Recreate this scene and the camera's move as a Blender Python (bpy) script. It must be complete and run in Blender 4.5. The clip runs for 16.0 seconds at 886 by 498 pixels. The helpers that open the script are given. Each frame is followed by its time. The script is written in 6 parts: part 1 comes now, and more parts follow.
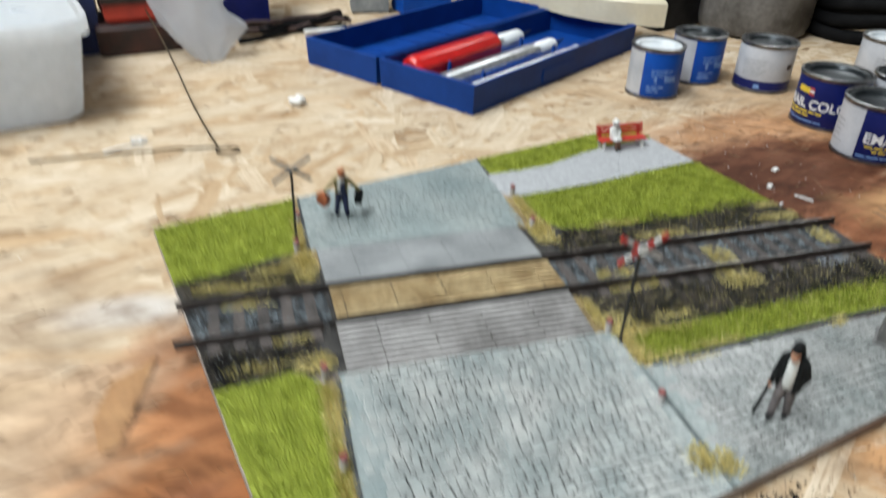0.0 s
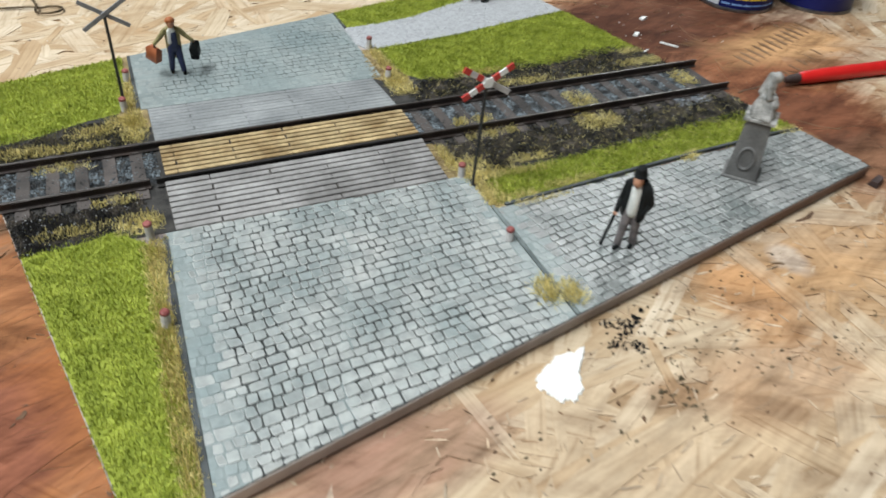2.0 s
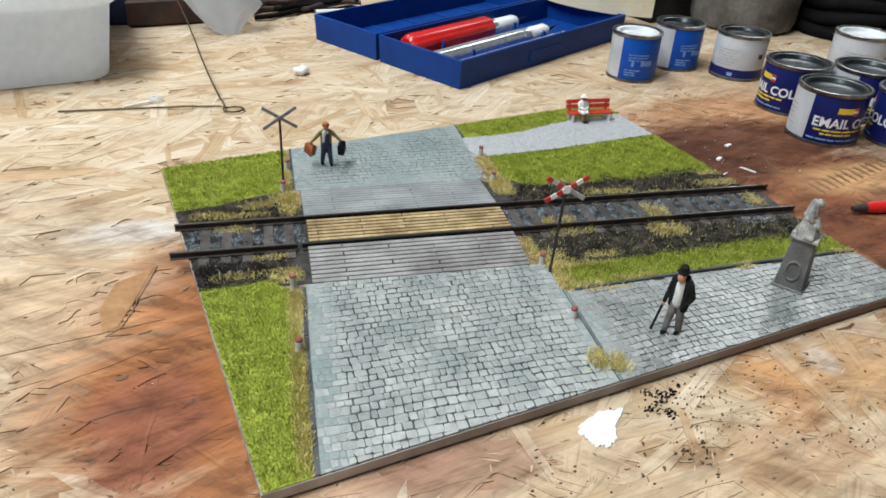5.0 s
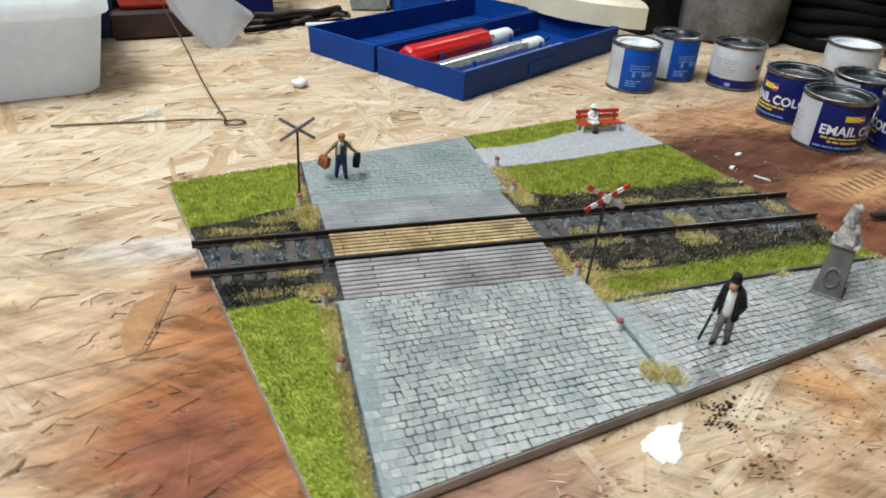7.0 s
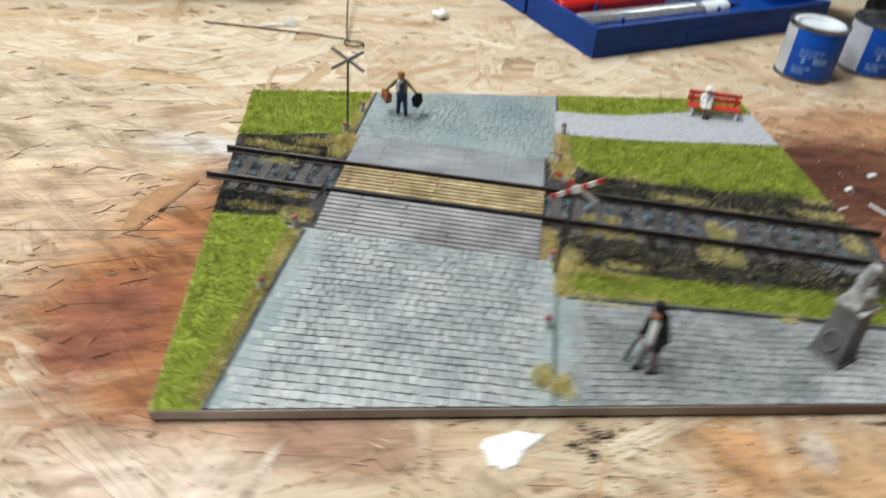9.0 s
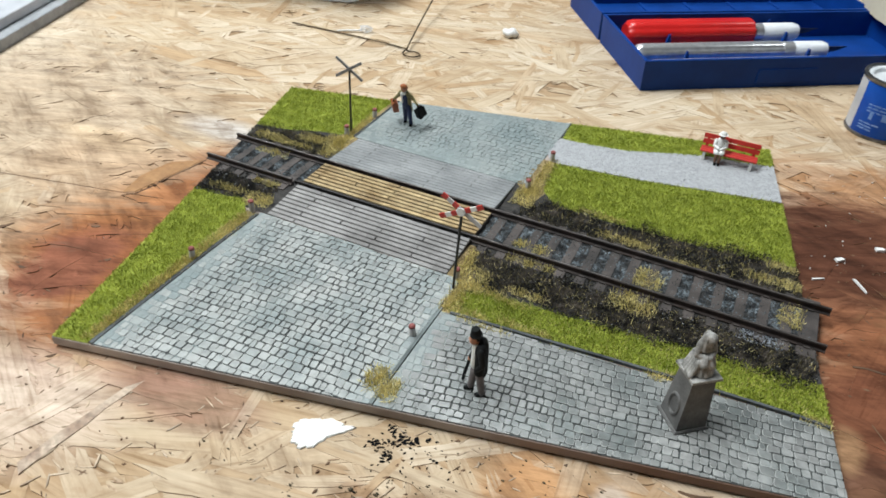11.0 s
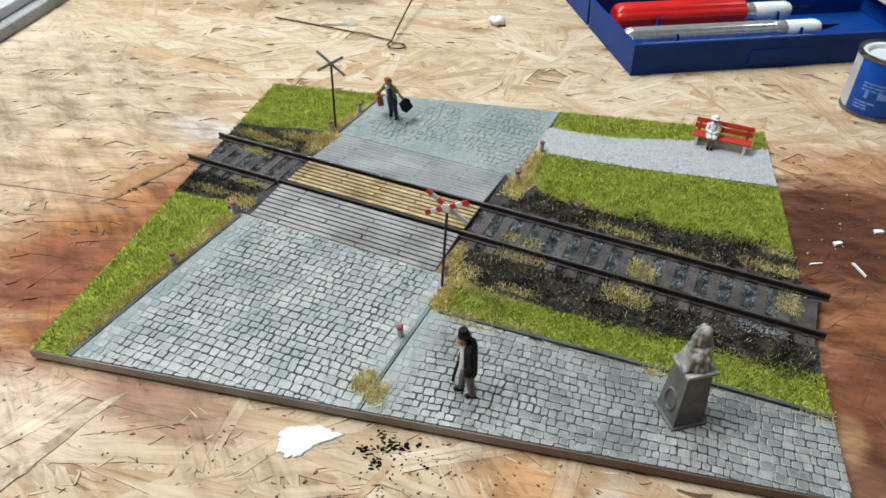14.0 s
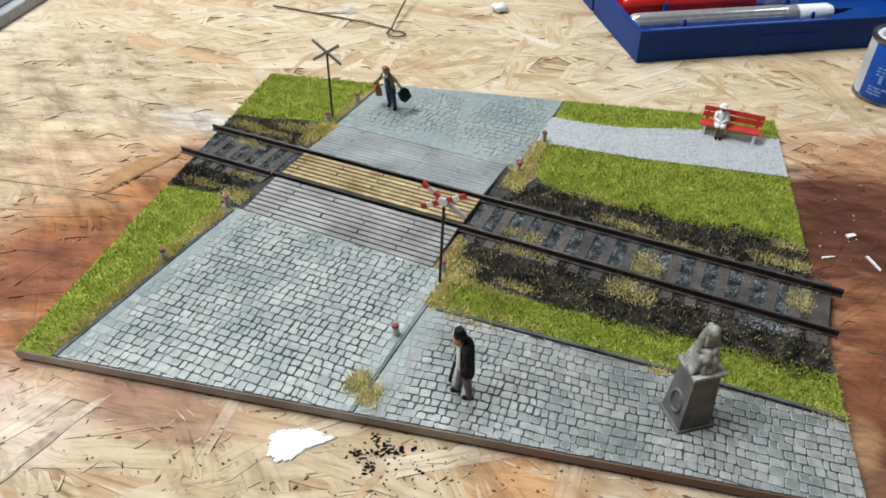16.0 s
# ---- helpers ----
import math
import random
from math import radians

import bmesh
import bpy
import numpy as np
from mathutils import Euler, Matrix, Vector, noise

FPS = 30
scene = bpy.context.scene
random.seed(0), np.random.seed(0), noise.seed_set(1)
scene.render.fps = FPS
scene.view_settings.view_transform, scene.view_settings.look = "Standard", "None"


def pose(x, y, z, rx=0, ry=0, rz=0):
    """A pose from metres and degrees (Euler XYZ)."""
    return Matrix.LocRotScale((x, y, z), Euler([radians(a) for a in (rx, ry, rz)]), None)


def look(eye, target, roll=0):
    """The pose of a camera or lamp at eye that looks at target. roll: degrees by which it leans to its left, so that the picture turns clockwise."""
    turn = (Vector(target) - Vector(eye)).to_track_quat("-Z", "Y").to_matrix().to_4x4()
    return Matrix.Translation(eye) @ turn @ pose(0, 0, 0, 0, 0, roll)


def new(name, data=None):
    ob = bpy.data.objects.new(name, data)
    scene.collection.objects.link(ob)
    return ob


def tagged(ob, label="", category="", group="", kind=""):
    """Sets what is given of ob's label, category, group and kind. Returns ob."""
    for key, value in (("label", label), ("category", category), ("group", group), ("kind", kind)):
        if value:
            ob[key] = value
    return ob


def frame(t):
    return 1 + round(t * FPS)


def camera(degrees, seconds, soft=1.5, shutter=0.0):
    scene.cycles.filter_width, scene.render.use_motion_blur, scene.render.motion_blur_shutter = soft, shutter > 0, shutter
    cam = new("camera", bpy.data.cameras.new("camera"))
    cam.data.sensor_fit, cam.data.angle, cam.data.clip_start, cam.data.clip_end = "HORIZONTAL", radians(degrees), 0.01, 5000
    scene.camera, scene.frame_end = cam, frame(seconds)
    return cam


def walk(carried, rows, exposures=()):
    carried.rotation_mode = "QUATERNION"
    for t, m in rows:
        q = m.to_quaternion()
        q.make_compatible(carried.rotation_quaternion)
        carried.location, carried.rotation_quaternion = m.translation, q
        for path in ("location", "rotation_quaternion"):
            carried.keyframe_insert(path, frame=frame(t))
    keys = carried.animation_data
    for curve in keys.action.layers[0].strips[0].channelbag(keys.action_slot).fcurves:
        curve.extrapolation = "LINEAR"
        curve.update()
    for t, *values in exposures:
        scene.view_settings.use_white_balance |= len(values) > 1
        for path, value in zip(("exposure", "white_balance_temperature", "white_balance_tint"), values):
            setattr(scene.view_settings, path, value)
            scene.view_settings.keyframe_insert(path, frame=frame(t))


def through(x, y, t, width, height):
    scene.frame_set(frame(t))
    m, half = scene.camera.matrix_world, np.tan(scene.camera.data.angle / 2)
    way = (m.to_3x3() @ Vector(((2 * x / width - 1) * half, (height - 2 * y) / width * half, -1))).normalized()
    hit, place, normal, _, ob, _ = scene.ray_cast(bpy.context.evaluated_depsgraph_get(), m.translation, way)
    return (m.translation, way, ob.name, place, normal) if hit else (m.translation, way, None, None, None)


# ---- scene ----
cam = camera(62.96, 16.0, 1.7, 1.0)
PATH = [
    (0, (-0.08806, -0.15606, 0.12242), (-0.01556, 0.09018, -0.03285), 1.61),
    (0.1, (-0.08800, -0.15647, 0.11724), (-0.01437, 0.08956, -0.03783), 2.28),
    (0.5, (-0.08746, -0.15113, 0.11687), (-0.01510, 0.09135, -0.04429), 2.67),
    (1, (-0.07393, -0.14699, 0.11398), (0.00938, 0.08439, -0.05785), 1.58),
    (1.4, (-0.07018, -0.16436, 0.11245), (0.02495, 0.06228, -0.05955), 2.93),
    (1.5, (-0.07435, -0.16712, 0.11214), (0.02129, 0.05640, -0.06362), 2.63),
    (1.6, (-0.07102, -0.16508, 0.11392), (0.02069, 0.05369, -0.06974), 1.46),
    (2, (-0.07191, -0.15947, 0.10622), (0.02909, 0.05092, -0.08228), 3.93),
    (2.1, (-0.07200, -0.15763, 0.10717), (0.02605, 0.05329, -0.08230), 4.06),
    (2.5, (-0.06991, -0.16959, 0.11191), (0.01413, 0.05441, -0.06909), 2.69),
    (3, (-0.08278, -0.18801, 0.12364), (-0.01967, 0.05077, -0.04665), 1.09),
    (3.5, (-0.08555, -0.19799, 0.12918), (-0.03293, 0.04924, -0.03240), 0.70),
    (3.6, (-0.08481, -0.19784, 0.12765), (-0.03041, 0.04978, -0.03274), 1.18),
    (4, (-0.08014, -0.19663, 0.12853), (-0.02444, 0.05165, -0.03038), 1.24),
    (4.5, (-0.07767, -0.19654, 0.12682), (-0.01885, 0.05157, -0.03122), 2.03),
    (6.8, (-0.09221, -0.18826, 0.11805), (-0.01620, 0.06011, -0.03207), 4.39),
    (7, (-0.09566, -0.18568, 0.11826), (-0.01826, 0.06225, -0.03188), 3.57),
    (7.5, (-0.10218, -0.18130, 0.11213), (-0.01821, 0.06056, -0.04424), 4.09),
    (8, (-0.09395, -0.18238, 0.12158), (-0.02881, 0.05658, -0.04771), 5.12),
    (8.5, (-0.04754, -0.17675, 0.12536), (-0.02561, 0.06268, -0.05407), 4.33),
    (8.6, (-0.04331, -0.17813, 0.12534), (-0.02803, 0.06070, -0.05556), 4.93),
    (9, (-0.01705, -0.18877, 0.12996), (-0.03910, 0.05060, -0.04953), 4.84),
    (9.2, (-0.00017, -0.19133, 0.13341), (-0.03027, 0.05173, -0.03984), 5.05),
    (11.3, (0.06776, -0.17516, 0.14423), (-0.03265, 0.04124, -0.03767), 2.59),
    (11.5, (0.06965, -0.17602, 0.14345), (-0.02751, 0.04508, -0.03451), 2.95),
    (12, (0.06969, -0.17516, 0.14555), (-0.02941, 0.04337, -0.03452), 2.09),
    (12.5, (0.06821, -0.17352, 0.14499), (-0.02923, 0.04421, -0.03695), 1.76),
    (13, (0.06517, -0.16999, 0.14268), (-0.02970, 0.04602, -0.04263), 1.48),
    (13.5, (0.06443, -0.17020, 0.14269), (-0.03112, 0.04609, -0.04193), 1.38),
    (14, (0.06488, -0.16938, 0.14237), (-0.03117, 0.04618, -0.04286), 0.94),
    (14.5, (0.06452, -0.16574, 0.13949), (-0.03180, 0.04838, -0.04725), 0.78),
    (15, (0.06469, -0.16363, 0.13855), (-0.03119, 0.05041, -0.04851), 0.85),
    (15.5, (0.06503, -0.16244, 0.13888), (-0.03144, 0.05109, -0.04847), 0.67),
    (16, (0.06478, -0.16237, 0.13917), (-0.03300, 0.04949, -0.04939), 0.24),
]
walk(cam, [(t, look(eye, target, roll)) for t, eye, target, roll in PATH])

# ---- light and exposure ----
world = bpy.data.worlds.new("world")
world.use_nodes = True
world.node_tree.nodes["Background"].inputs[0].default_value = (0.8, 0.88, 1.0, 1)
world.node_tree.nodes["Background"].inputs[1].default_value = 0.15
scene.world = world
scene.view_settings.exposure = -0.03


def ceiling_tube(x, y, z, watts, turn):
    lamp = bpy.data.lights.new("ceiling_lamp", "AREA")
    lamp.shape, lamp.size, lamp.size_y = "RECTANGLE", 1.3, 0.35
    lamp.energy, lamp.color = watts, (0.93, 0.985, 1.0)
    ob = new("ceiling_lamp", lamp)
    ob.matrix_basis = pose(x, y, z, 0, 0, turn)
    return tagged(ob, "white tube lamp hanging under the workshop ceiling", "ceiling lamp")


ceiling_tube(-0.55, 0.55, 1.42, 16, 70)
ceiling_tube(1.4, 1.5, 1.42, 14, 45)
ceiling_tube(-0.75, -0.38, 1.42, 41, 62)

# ---- shapes, all in millimetres ----
MM = 0.001
rng = random.Random(7)
nrg = np.random.default_rng(11)


class Shape:
    """Vertices in millimetres, faces with a material number, and an optional uv for each face corner."""

    def __init__(self):
        self.v, self.f, self.m, self.uv = [], [], [], []

    def add(self, verts, faces, mat=0, uv=None):
        n = len(self.v)
        self.v += [tuple(p) for p in verts]
        for k, face in enumerate(faces):
            self.f.append(tuple(n + i for i in face))
            self.m.append(mat)
            if uv is not None:
                self.uv += [uv[i] for i in face]
        return self

    def box(self, x0, x1, y0, y1, z0, z1, mat=0, bev=0.0):
        if bev:
            b = bev
            return self.rings([[(x0 + b, y0 + b, z0), (x1 - b, y0 + b, z0), (x1 - b, y1 - b, z0), (x0 + b, y1 - b, z0)],
                               [(x0, y0, z0 + b), (x1, y0, z0 + b), (x1, y1, z0 + b), (x0, y1, z0 + b)],
                               [(x0, y0, z1 - b), (x1, y0, z1 - b), (x1, y1, z1 - b), (x0, y1, z1 - b)],
                               [(x0 + b, y0 + b, z1), (x1 - b, y0 + b, z1), (x1 - b, y1 - b, z1), (x0 + b, y1 - b, z1)]], mat)
        return self.prism([(x0, y0), (x1, y0), (x1, y1), (x0, y1)], z0, z1, mat)

    def rings(self, rings, mat=0, caps=True):
        n, verts, faces = len(rings[0]), [p for r in rings for p in r], []
        for a in range(len(rings) - 1):
            for i in range(n):
                j = (i + 1) % n
                faces.append((a * n + i, a * n + j, (a + 1) * n + j, (a + 1) * n + i))
        if caps:
            faces.append(tuple(range(n - 1, -1, -1)))
            faces.append(tuple((len(rings) - 1) * n + i for i in range(n)))
        return self.add(verts, faces, mat)

    def prism(self, poly, z0, z1, mat=0, bev=0.0):
        rings = [[(x, y, z0) for x, y in poly], [(x, y, z1 - bev) for x, y in poly]]
        if bev:
            cx, cy = sum(p[0] for p in poly) / len(poly), sum(p[1] for p in poly) / len(poly)
            rings.append([(x + (cx - x) / max(math.hypot(cx - x, cy - y), 1e-6) * bev,
                           y + (cy - y) / max(math.hypot(cx - x, cy - y), 1e-6) * bev, z1) for x, y in poly])
        return self.rings(rings, mat)

    def lathe(self, profile, n=24, c=(0, 0, 0), mat=0, caps=True, a0=0.0):
        rings = [[(c[0] + r * math.cos(a0 + 2 * math.pi * i / n), c[1] + r * math.sin(a0 + 2 * math.pi * i / n), c[2] + z) for i in range(n)]
                 for r, z in profile]
        return self.rings(rings, mat, caps)

    def tube(self, pts, r, n=6, mat=0):
        pts = [Vector(p) for p in pts]
        rings, side = [], None
        for i, p in enumerate(pts):
            d = (pts[min(i + 1, len(pts) - 1)] - pts[max(i - 1, 0)]).normalized()
            if side is None:
                side = d.orthogonal().normalized()
            side = (side - d * side.dot(d)).normalized()
            other = d.cross(side)
            rr = r[i] if isinstance(r, (list, tuple)) else r
            rings.append([tuple(p + rr * (math.cos(2 * math.pi * k / n) * side + math.sin(2 * math.pi * k / n) * other)) for k in range(n)])
        return self.rings(rings, mat)

    def limb(self, p0, p1, r0, r1, n=10, mat=0, flat=1.0):
        """A limb with rounded ends; flat squeezes it across its second axis."""
        p0, p1 = Vector(p0), Vector(p1)
        d = (p1 - p0).normalized()
        side = Vector((1, 0, 0)) if abs(d.x) < 0.8 else Vector((0, 1, 0))
        side = (side - d * side.dot(d)).normalized()
        other = d.cross(side)
        rings = []
        for s, p, r, sign in ((0.3, p0, r0, -0.95), (0.75, p0, r0, -0.62), (1, p0, r0, 0), (1, p1, r1, 0), (0.75, p1, r1, 0.62), (0.3, p1, r1, 0.95)):
            q = p + d * r * sign
            rings.append([tuple(q + s * r * (math.cos(2 * math.pi * k / n) * side + flat * math.sin(2 * math.pi * k / n) * other)) for k in range(n)])
        return self.rings(rings, mat)

    def ball(self, c, r, n=12, mat=0):
        r = (r, r, r) if isinstance(r, (int, float)) else r
        m = max(4, n // 2)
        rings = [[(c[0] + r[0] * math.sin(t) * math.cos(2 * math.pi * i / n), c[1] + r[1] * math.sin(t) * math.sin(2 * math.pi * i / n), c[2] - r[2] * math.cos(t))
                  for i in range(n)] for t in [math.pi * (k + 0.15) / (m + 0.3) for k in range(m + 1)]]
        return self.rings(rings, mat)

    def turned(self, m):
        self.v = [tuple(m @ Vector(p)) for p in self.v]
        return self

    def data(self, name, mats, smooth=None):
        me = bpy.data.meshes.new(name)
        me.from_pydata([(x * MM, y * MM, z * MM) for x, y, z in self.v], [], self.f)
        for mat in mats if isinstance(mats, (list, tuple)) else [mats]:
            me.materials.append(mat)
        if any(self.m):
            me.polygons.foreach_set("material_index", self.m)
        if self.uv:
            me.uv_layers.new(name="uv").data.foreach_set("uv", [c for p in self.uv for c in p])
        if smooth is not None:
            me.shade_smooth()
            me.set_sharp_from_angle(angle=radians(smooth))
        me.update()
        return me


def thing(name, x, y, z=0.0, rz=0.0, label="", category="", group="", kind=""):
    """An Empty at the base of a thing, in millimetres."""
    ob = new(name)
    ob.matrix_basis = pose(x * MM, y * MM, z * MM, 0, 0, rz)
    ob.empty_display_size = 0.01
    return tagged(ob, label, category, group, kind)


def part(name, shape, mat, parent=None, label="", smooth=None):
    ob = new(name, shape if isinstance(shape, bpy.types.Mesh) else shape.data(name, mat, smooth))
    if parent is not None:
        ob.parent = parent
    return tagged(ob, label)


# ---- materials ----
def material(name, rough=0.6, metal=0.0, spec=0.5):
    m = bpy.data.materials.new(name)
    m.use_nodes = True
    b = m.node_tree.nodes["Principled BSDF"]
    b.inputs["Roughness"].default_value, b.inputs["Metallic"].default_value = rough, metal
    b.inputs["Specular IOR Level"].default_value = spec
    return m, m.node_tree.nodes, m.node_tree.links, b


def node(nodes, kind, **sets):
    n = nodes.new(kind)
    for key, value in sets.items():
        n.inputs[key].default_value = value
    return n


def noise_at(nodes, links, scale, detail=4.0, source=None, rough=0.55):
    n = node(nodes, "ShaderNodeTexNoise", Scale=scale, Detail=detail, Roughness=rough)
    if source is not None:
        links.new(source, n.inputs["Vector"])
    return n


def ramp(nodes, links, source, stops):
    r = nodes.new("ShaderNodeValToRGB")
    while len(r.color_ramp.elements) < len(stops):
        r.color_ramp.elements.new(0.5)
    for e, (at, c) in zip(r.color_ramp.elements, stops):
        e.position, e.color = at, (*c, 1) if len(c) == 3 else c
    links.new(source, r.inputs["Fac"])
    return r


def mix(nodes, links, fac, a, b, how="MIX"):
    m = nodes.new("ShaderNodeMix")
    m.data_type, m.blend_type = "RGBA", how
    for value, socket in ((fac, m.inputs[0]), (a, m.inputs[6]), (b, m.inputs[7])):
        if isinstance(value, bpy.types.NodeSocket):
            links.new(value, socket)
        elif isinstance(value, (int, float)):
            socket.default_value = value
        else:
            socket.default_value = (*value, 1)
    return m.outputs[2]


def bump(nodes, links, bsdf, height, strength, distance):
    n = node(nodes, "ShaderNodeBump", Strength=strength, Distance=distance)
    links.new(height, n.inputs["Height"])
    links.new(n.outputs["Normal"], bsdf.inputs["Normal"])


def mottled(name, c1, c2, scale, rough=0.6, metal=0.0, spec=0.5, fine=None, relief=0.0, relief_mm=0.2, island=0.0, piece=0.0, spread=(0.35, 0.65), grain=0.35):
    """Two colours mixed by noise of that scale (1 / metre), with finer grain, relief, and change from piece to piece."""
    m, nodes, links, b = material(name, rough, metal, spec)
    where = nodes.new("ShaderNodeNewGeometry").outputs["Position"]
    n = noise_at(nodes, links, scale, 5.0, where)
    col = ramp(nodes, links, n.outputs["Fac"], [(spread[0], c1), (spread[1], c2)]).outputs["Color"]
    g = noise_at(nodes, links, fine or scale * 9, 3.0, where)
    col = mix(nodes, links, grain, col, ramp(nodes, links, g.outputs["Fac"], [(0.3, (0.55, 0.55, 0.55)), (0.7, (1.25, 1.25, 1.25))]).outputs["Color"], "MULTIPLY")
    for amount, source in ((island, "ShaderNodeNewGeometry"), (piece, "ShaderNodeObjectInfo")):
        if amount:
            r = nodes.new(source).outputs["Random Per Island" if source == "ShaderNodeNewGeometry" else "Random"]
            lo, hi = 1 - amount, 1 + amount
            col = mix(nodes, links, 1.0, col, ramp(nodes, links, r, [(0.0, (lo, lo, lo)), (1.0, (hi, hi, hi))]).outputs["Color"], "MULTIPLY")
    links.new(col, b.inputs["Base Color"])
    if relief:
        bump(nodes, links, b, g.outputs["Fac"], relief, relief_mm * MM)
    return m


def fibres(nodes, links, where, turn, long, wide):
    """Space stretched along one lie of the wood."""
    m = node(nodes, "ShaderNodeMapping", Rotation=(0, 0, turn), Scale=(long, wide, 1))
    m.vector_type = "TEXTURE"
    links.new(where, m.inputs["Vector"])
    return m.outputs["Vector"]


def osb(name, strands):
    """Pressed wood strands, with the red-brown and purple paint stains of the bench."""
    m, nodes, links, b = material(name, 0.68, 0, 0.12)
    where = nodes.new("ShaderNodeNewGeometry").outputs["Position"]
    along = fibres(nodes, links, where, 0.35, 3.2, 0.75)
    across = fibres(nodes, links, where, -0.5, 2.4, 0.8)
    other = noise_at(nodes, links, 75, 6.0, across, 0.65)
    if strands:
        uv = nodes.new("ShaderNodeUVMap").outputs["UV"]
        coarse = node(nodes, "ShaderNodeMapping", Scale=(18, 170, 1))
        links.new(uv, coarse.inputs["Vector"])
        base = noise_at(nodes, links, 1.0, 5.0, coarse.outputs["Vector"], 0.6)
        fine = node(nodes, "ShaderNodeMapping", Scale=(45, 900, 1))
        links.new(uv, fine.inputs["Vector"])
        grain = noise_at(nodes, links, 1.0, 3.0, fine.outputs["Vector"], 0.6)
        rand = nodes.new("ShaderNodeNewGeometry").outputs["Random Per Island"]
        obj = nodes.new("ShaderNodeObjectInfo").outputs["Random"]
        both = nodes.new("ShaderNodeMath")
        both.operation = "ADD"
        links.new(rand, both.inputs[0])
        links.new(obj, both.inputs[1])
        wrap = nodes.new("ShaderNodeMath")
        wrap.operation = "FRACT"
        links.new(both.outputs[0], wrap.inputs[0])
        col = ramp(nodes, links, wrap.outputs[0], [(0.0, (0.41, 0.295, 0.185)), (0.14, (0.47, 0.365, 0.25)), (0.5, (0.51, 0.42, 0.31)), (0.86, (0.56, 0.475, 0.37)), (1.0, (0.46, 0.33, 0.205))]).outputs["Color"]
        col = mix(nodes, links, 0.75, col, ramp(nodes, links, base.outputs["Fac"], [(0.34, (0.80, 0.72, 0.63)), (0.46, (0.97, 0.955, 0.935)), (0.68, (1.10, 1.11, 1.12))]).outputs["Color"], "MULTIPLY")
    else:
        base = noise_at(nodes, links, 58, 6.0, along, 0.65)
        grain = noise_at(nodes, links, 220, 4.0, where, 0.6)
        col = ramp(nodes, links, base.outputs["Fac"], [(0.35, (0.25, 0.16, 0.09)), (0.65, (0.46, 0.34, 0.22))]).outputs["Color"]
    shade = ramp(nodes, links, grain.outputs["Fac"], [(0.30, (0.62, 0.54, 0.46)), (0.46, (0.96, 0.95, 0.93)), (0.72, (1.14, 1.14, 1.13))]).outputs["Color"]
    col = mix(nodes, links, 0.8, col, shade, "MULTIPLY")
    col = mix(nodes, links, 0.45, col, ramp(nodes, links, other.outputs["Fac"], [(0.36, (0.74, 0.65, 0.56)), (0.46, (0.97, 0.955, 0.94)), (0.64, (1.09, 1.11, 1.13))]).outputs["Color"], "MULTIPLY")
    fibre = noise_at(nodes, links, 95, 6.0, along, 0.68)
    col = mix(nodes, links, 0.45, col, ramp(nodes, links, fibre.outputs["Fac"], [(0.35, (0.70, 0.60, 0.50)), (0.44, (0.97, 0.955, 0.94)), (0.66, (1.10, 1.11, 1.12))]).outputs["Color"], "MULTIPLY")
    wide = noise_at(nodes, links, 17, 4.0, along, 0.6)
    col = mix(nodes, links, 0.5, col, ramp(nodes, links, wide.outputs["Fac"], [(0.33, (0.84, 0.72, 0.58)), (0.48, (0.99, 0.97, 0.94)), (0.66, (1.07, 1.10, 1.14))]).outputs["Color"], "MULTIPLY")
    dirt = noise_at(nodes, links, 60, 6.0, where, 0.7)
    col = mix(nodes, links, ramp(nodes, links, dirt.outputs["Fac"], [(0.60, (0, 0, 0)), (0.74, (0.5, 0.5, 0.5))]).outputs["Color"], col, (0.33, 0.19, 0.10))
    uneven = ramp(nodes, links, other.outputs["Fac"], [(0.36, (0.45, 0.40, 0.38)), (0.47, (0.95, 0.94, 0.93)), (0.66, (1.35, 1.36, 1.38))]).outputs["Color"]
    wobble = noise_at(nodes, links, 28, 5.0, along, 0.6)
    streak = noise_at(nodes, links, 120, 5.0, along, 0.7)
    torn = ramp(nodes, links, streak.outputs["Fac"], [(0.34, (0.50, 0.46, 0.44)), (0.48, (0.97, 0.96, 0.95)), (0.66, (1.42, 1.44, 1.46))]).outputs["Color"]
    for cx, cy, rx, ry, colour, most in STAINS_WEST + STAINS_EAST + STAINS_FRONT:
        moved = node(nodes, "ShaderNodeMapping", Location=(-cx / rx, -cy / ry, 0), Scale=(1000 / rx, 1000 / ry, 0))
        links.new(where, moved.inputs["Vector"])
        far = nodes.new("ShaderNodeVectorMath")
        far.operation = "LENGTH"
        links.new(moved.outputs["Vector"], far.inputs[0])
        add = node(nodes, "ShaderNodeMath")
        add.operation = "MULTIPLY_ADD"
        links.new(wobble.outputs["Fac"], add.inputs[0])
        add.inputs[1].default_value = 0.9
        links.new(far.outputs["Value"], add.inputs[2])
        add2 = node(nodes, "ShaderNodeMath")
        add2.operation = "MULTIPLY_ADD"
        links.new(streak.outputs["Fac"], add2.inputs[0])
        add2.inputs[1].default_value = 0.9
        links.new(add.outputs[0], add2.inputs[2])
        if strands:
            torn_edge = node(nodes, "ShaderNodeMath")
            torn_edge.operation = "MULTIPLY_ADD"
            links.new(wrap.outputs[0], torn_edge.inputs[0])
            torn_edge.inputs[1].default_value = 0.2
            shift = node(nodes, "ShaderNodeMath")
            shift.operation, shift.inputs[1].default_value = "SUBTRACT", 0.1
            links.new(add2.outputs[0], shift.inputs[0])
            links.new(shift.outputs[0], torn_edge.inputs[2])
            add2 = torn_edge
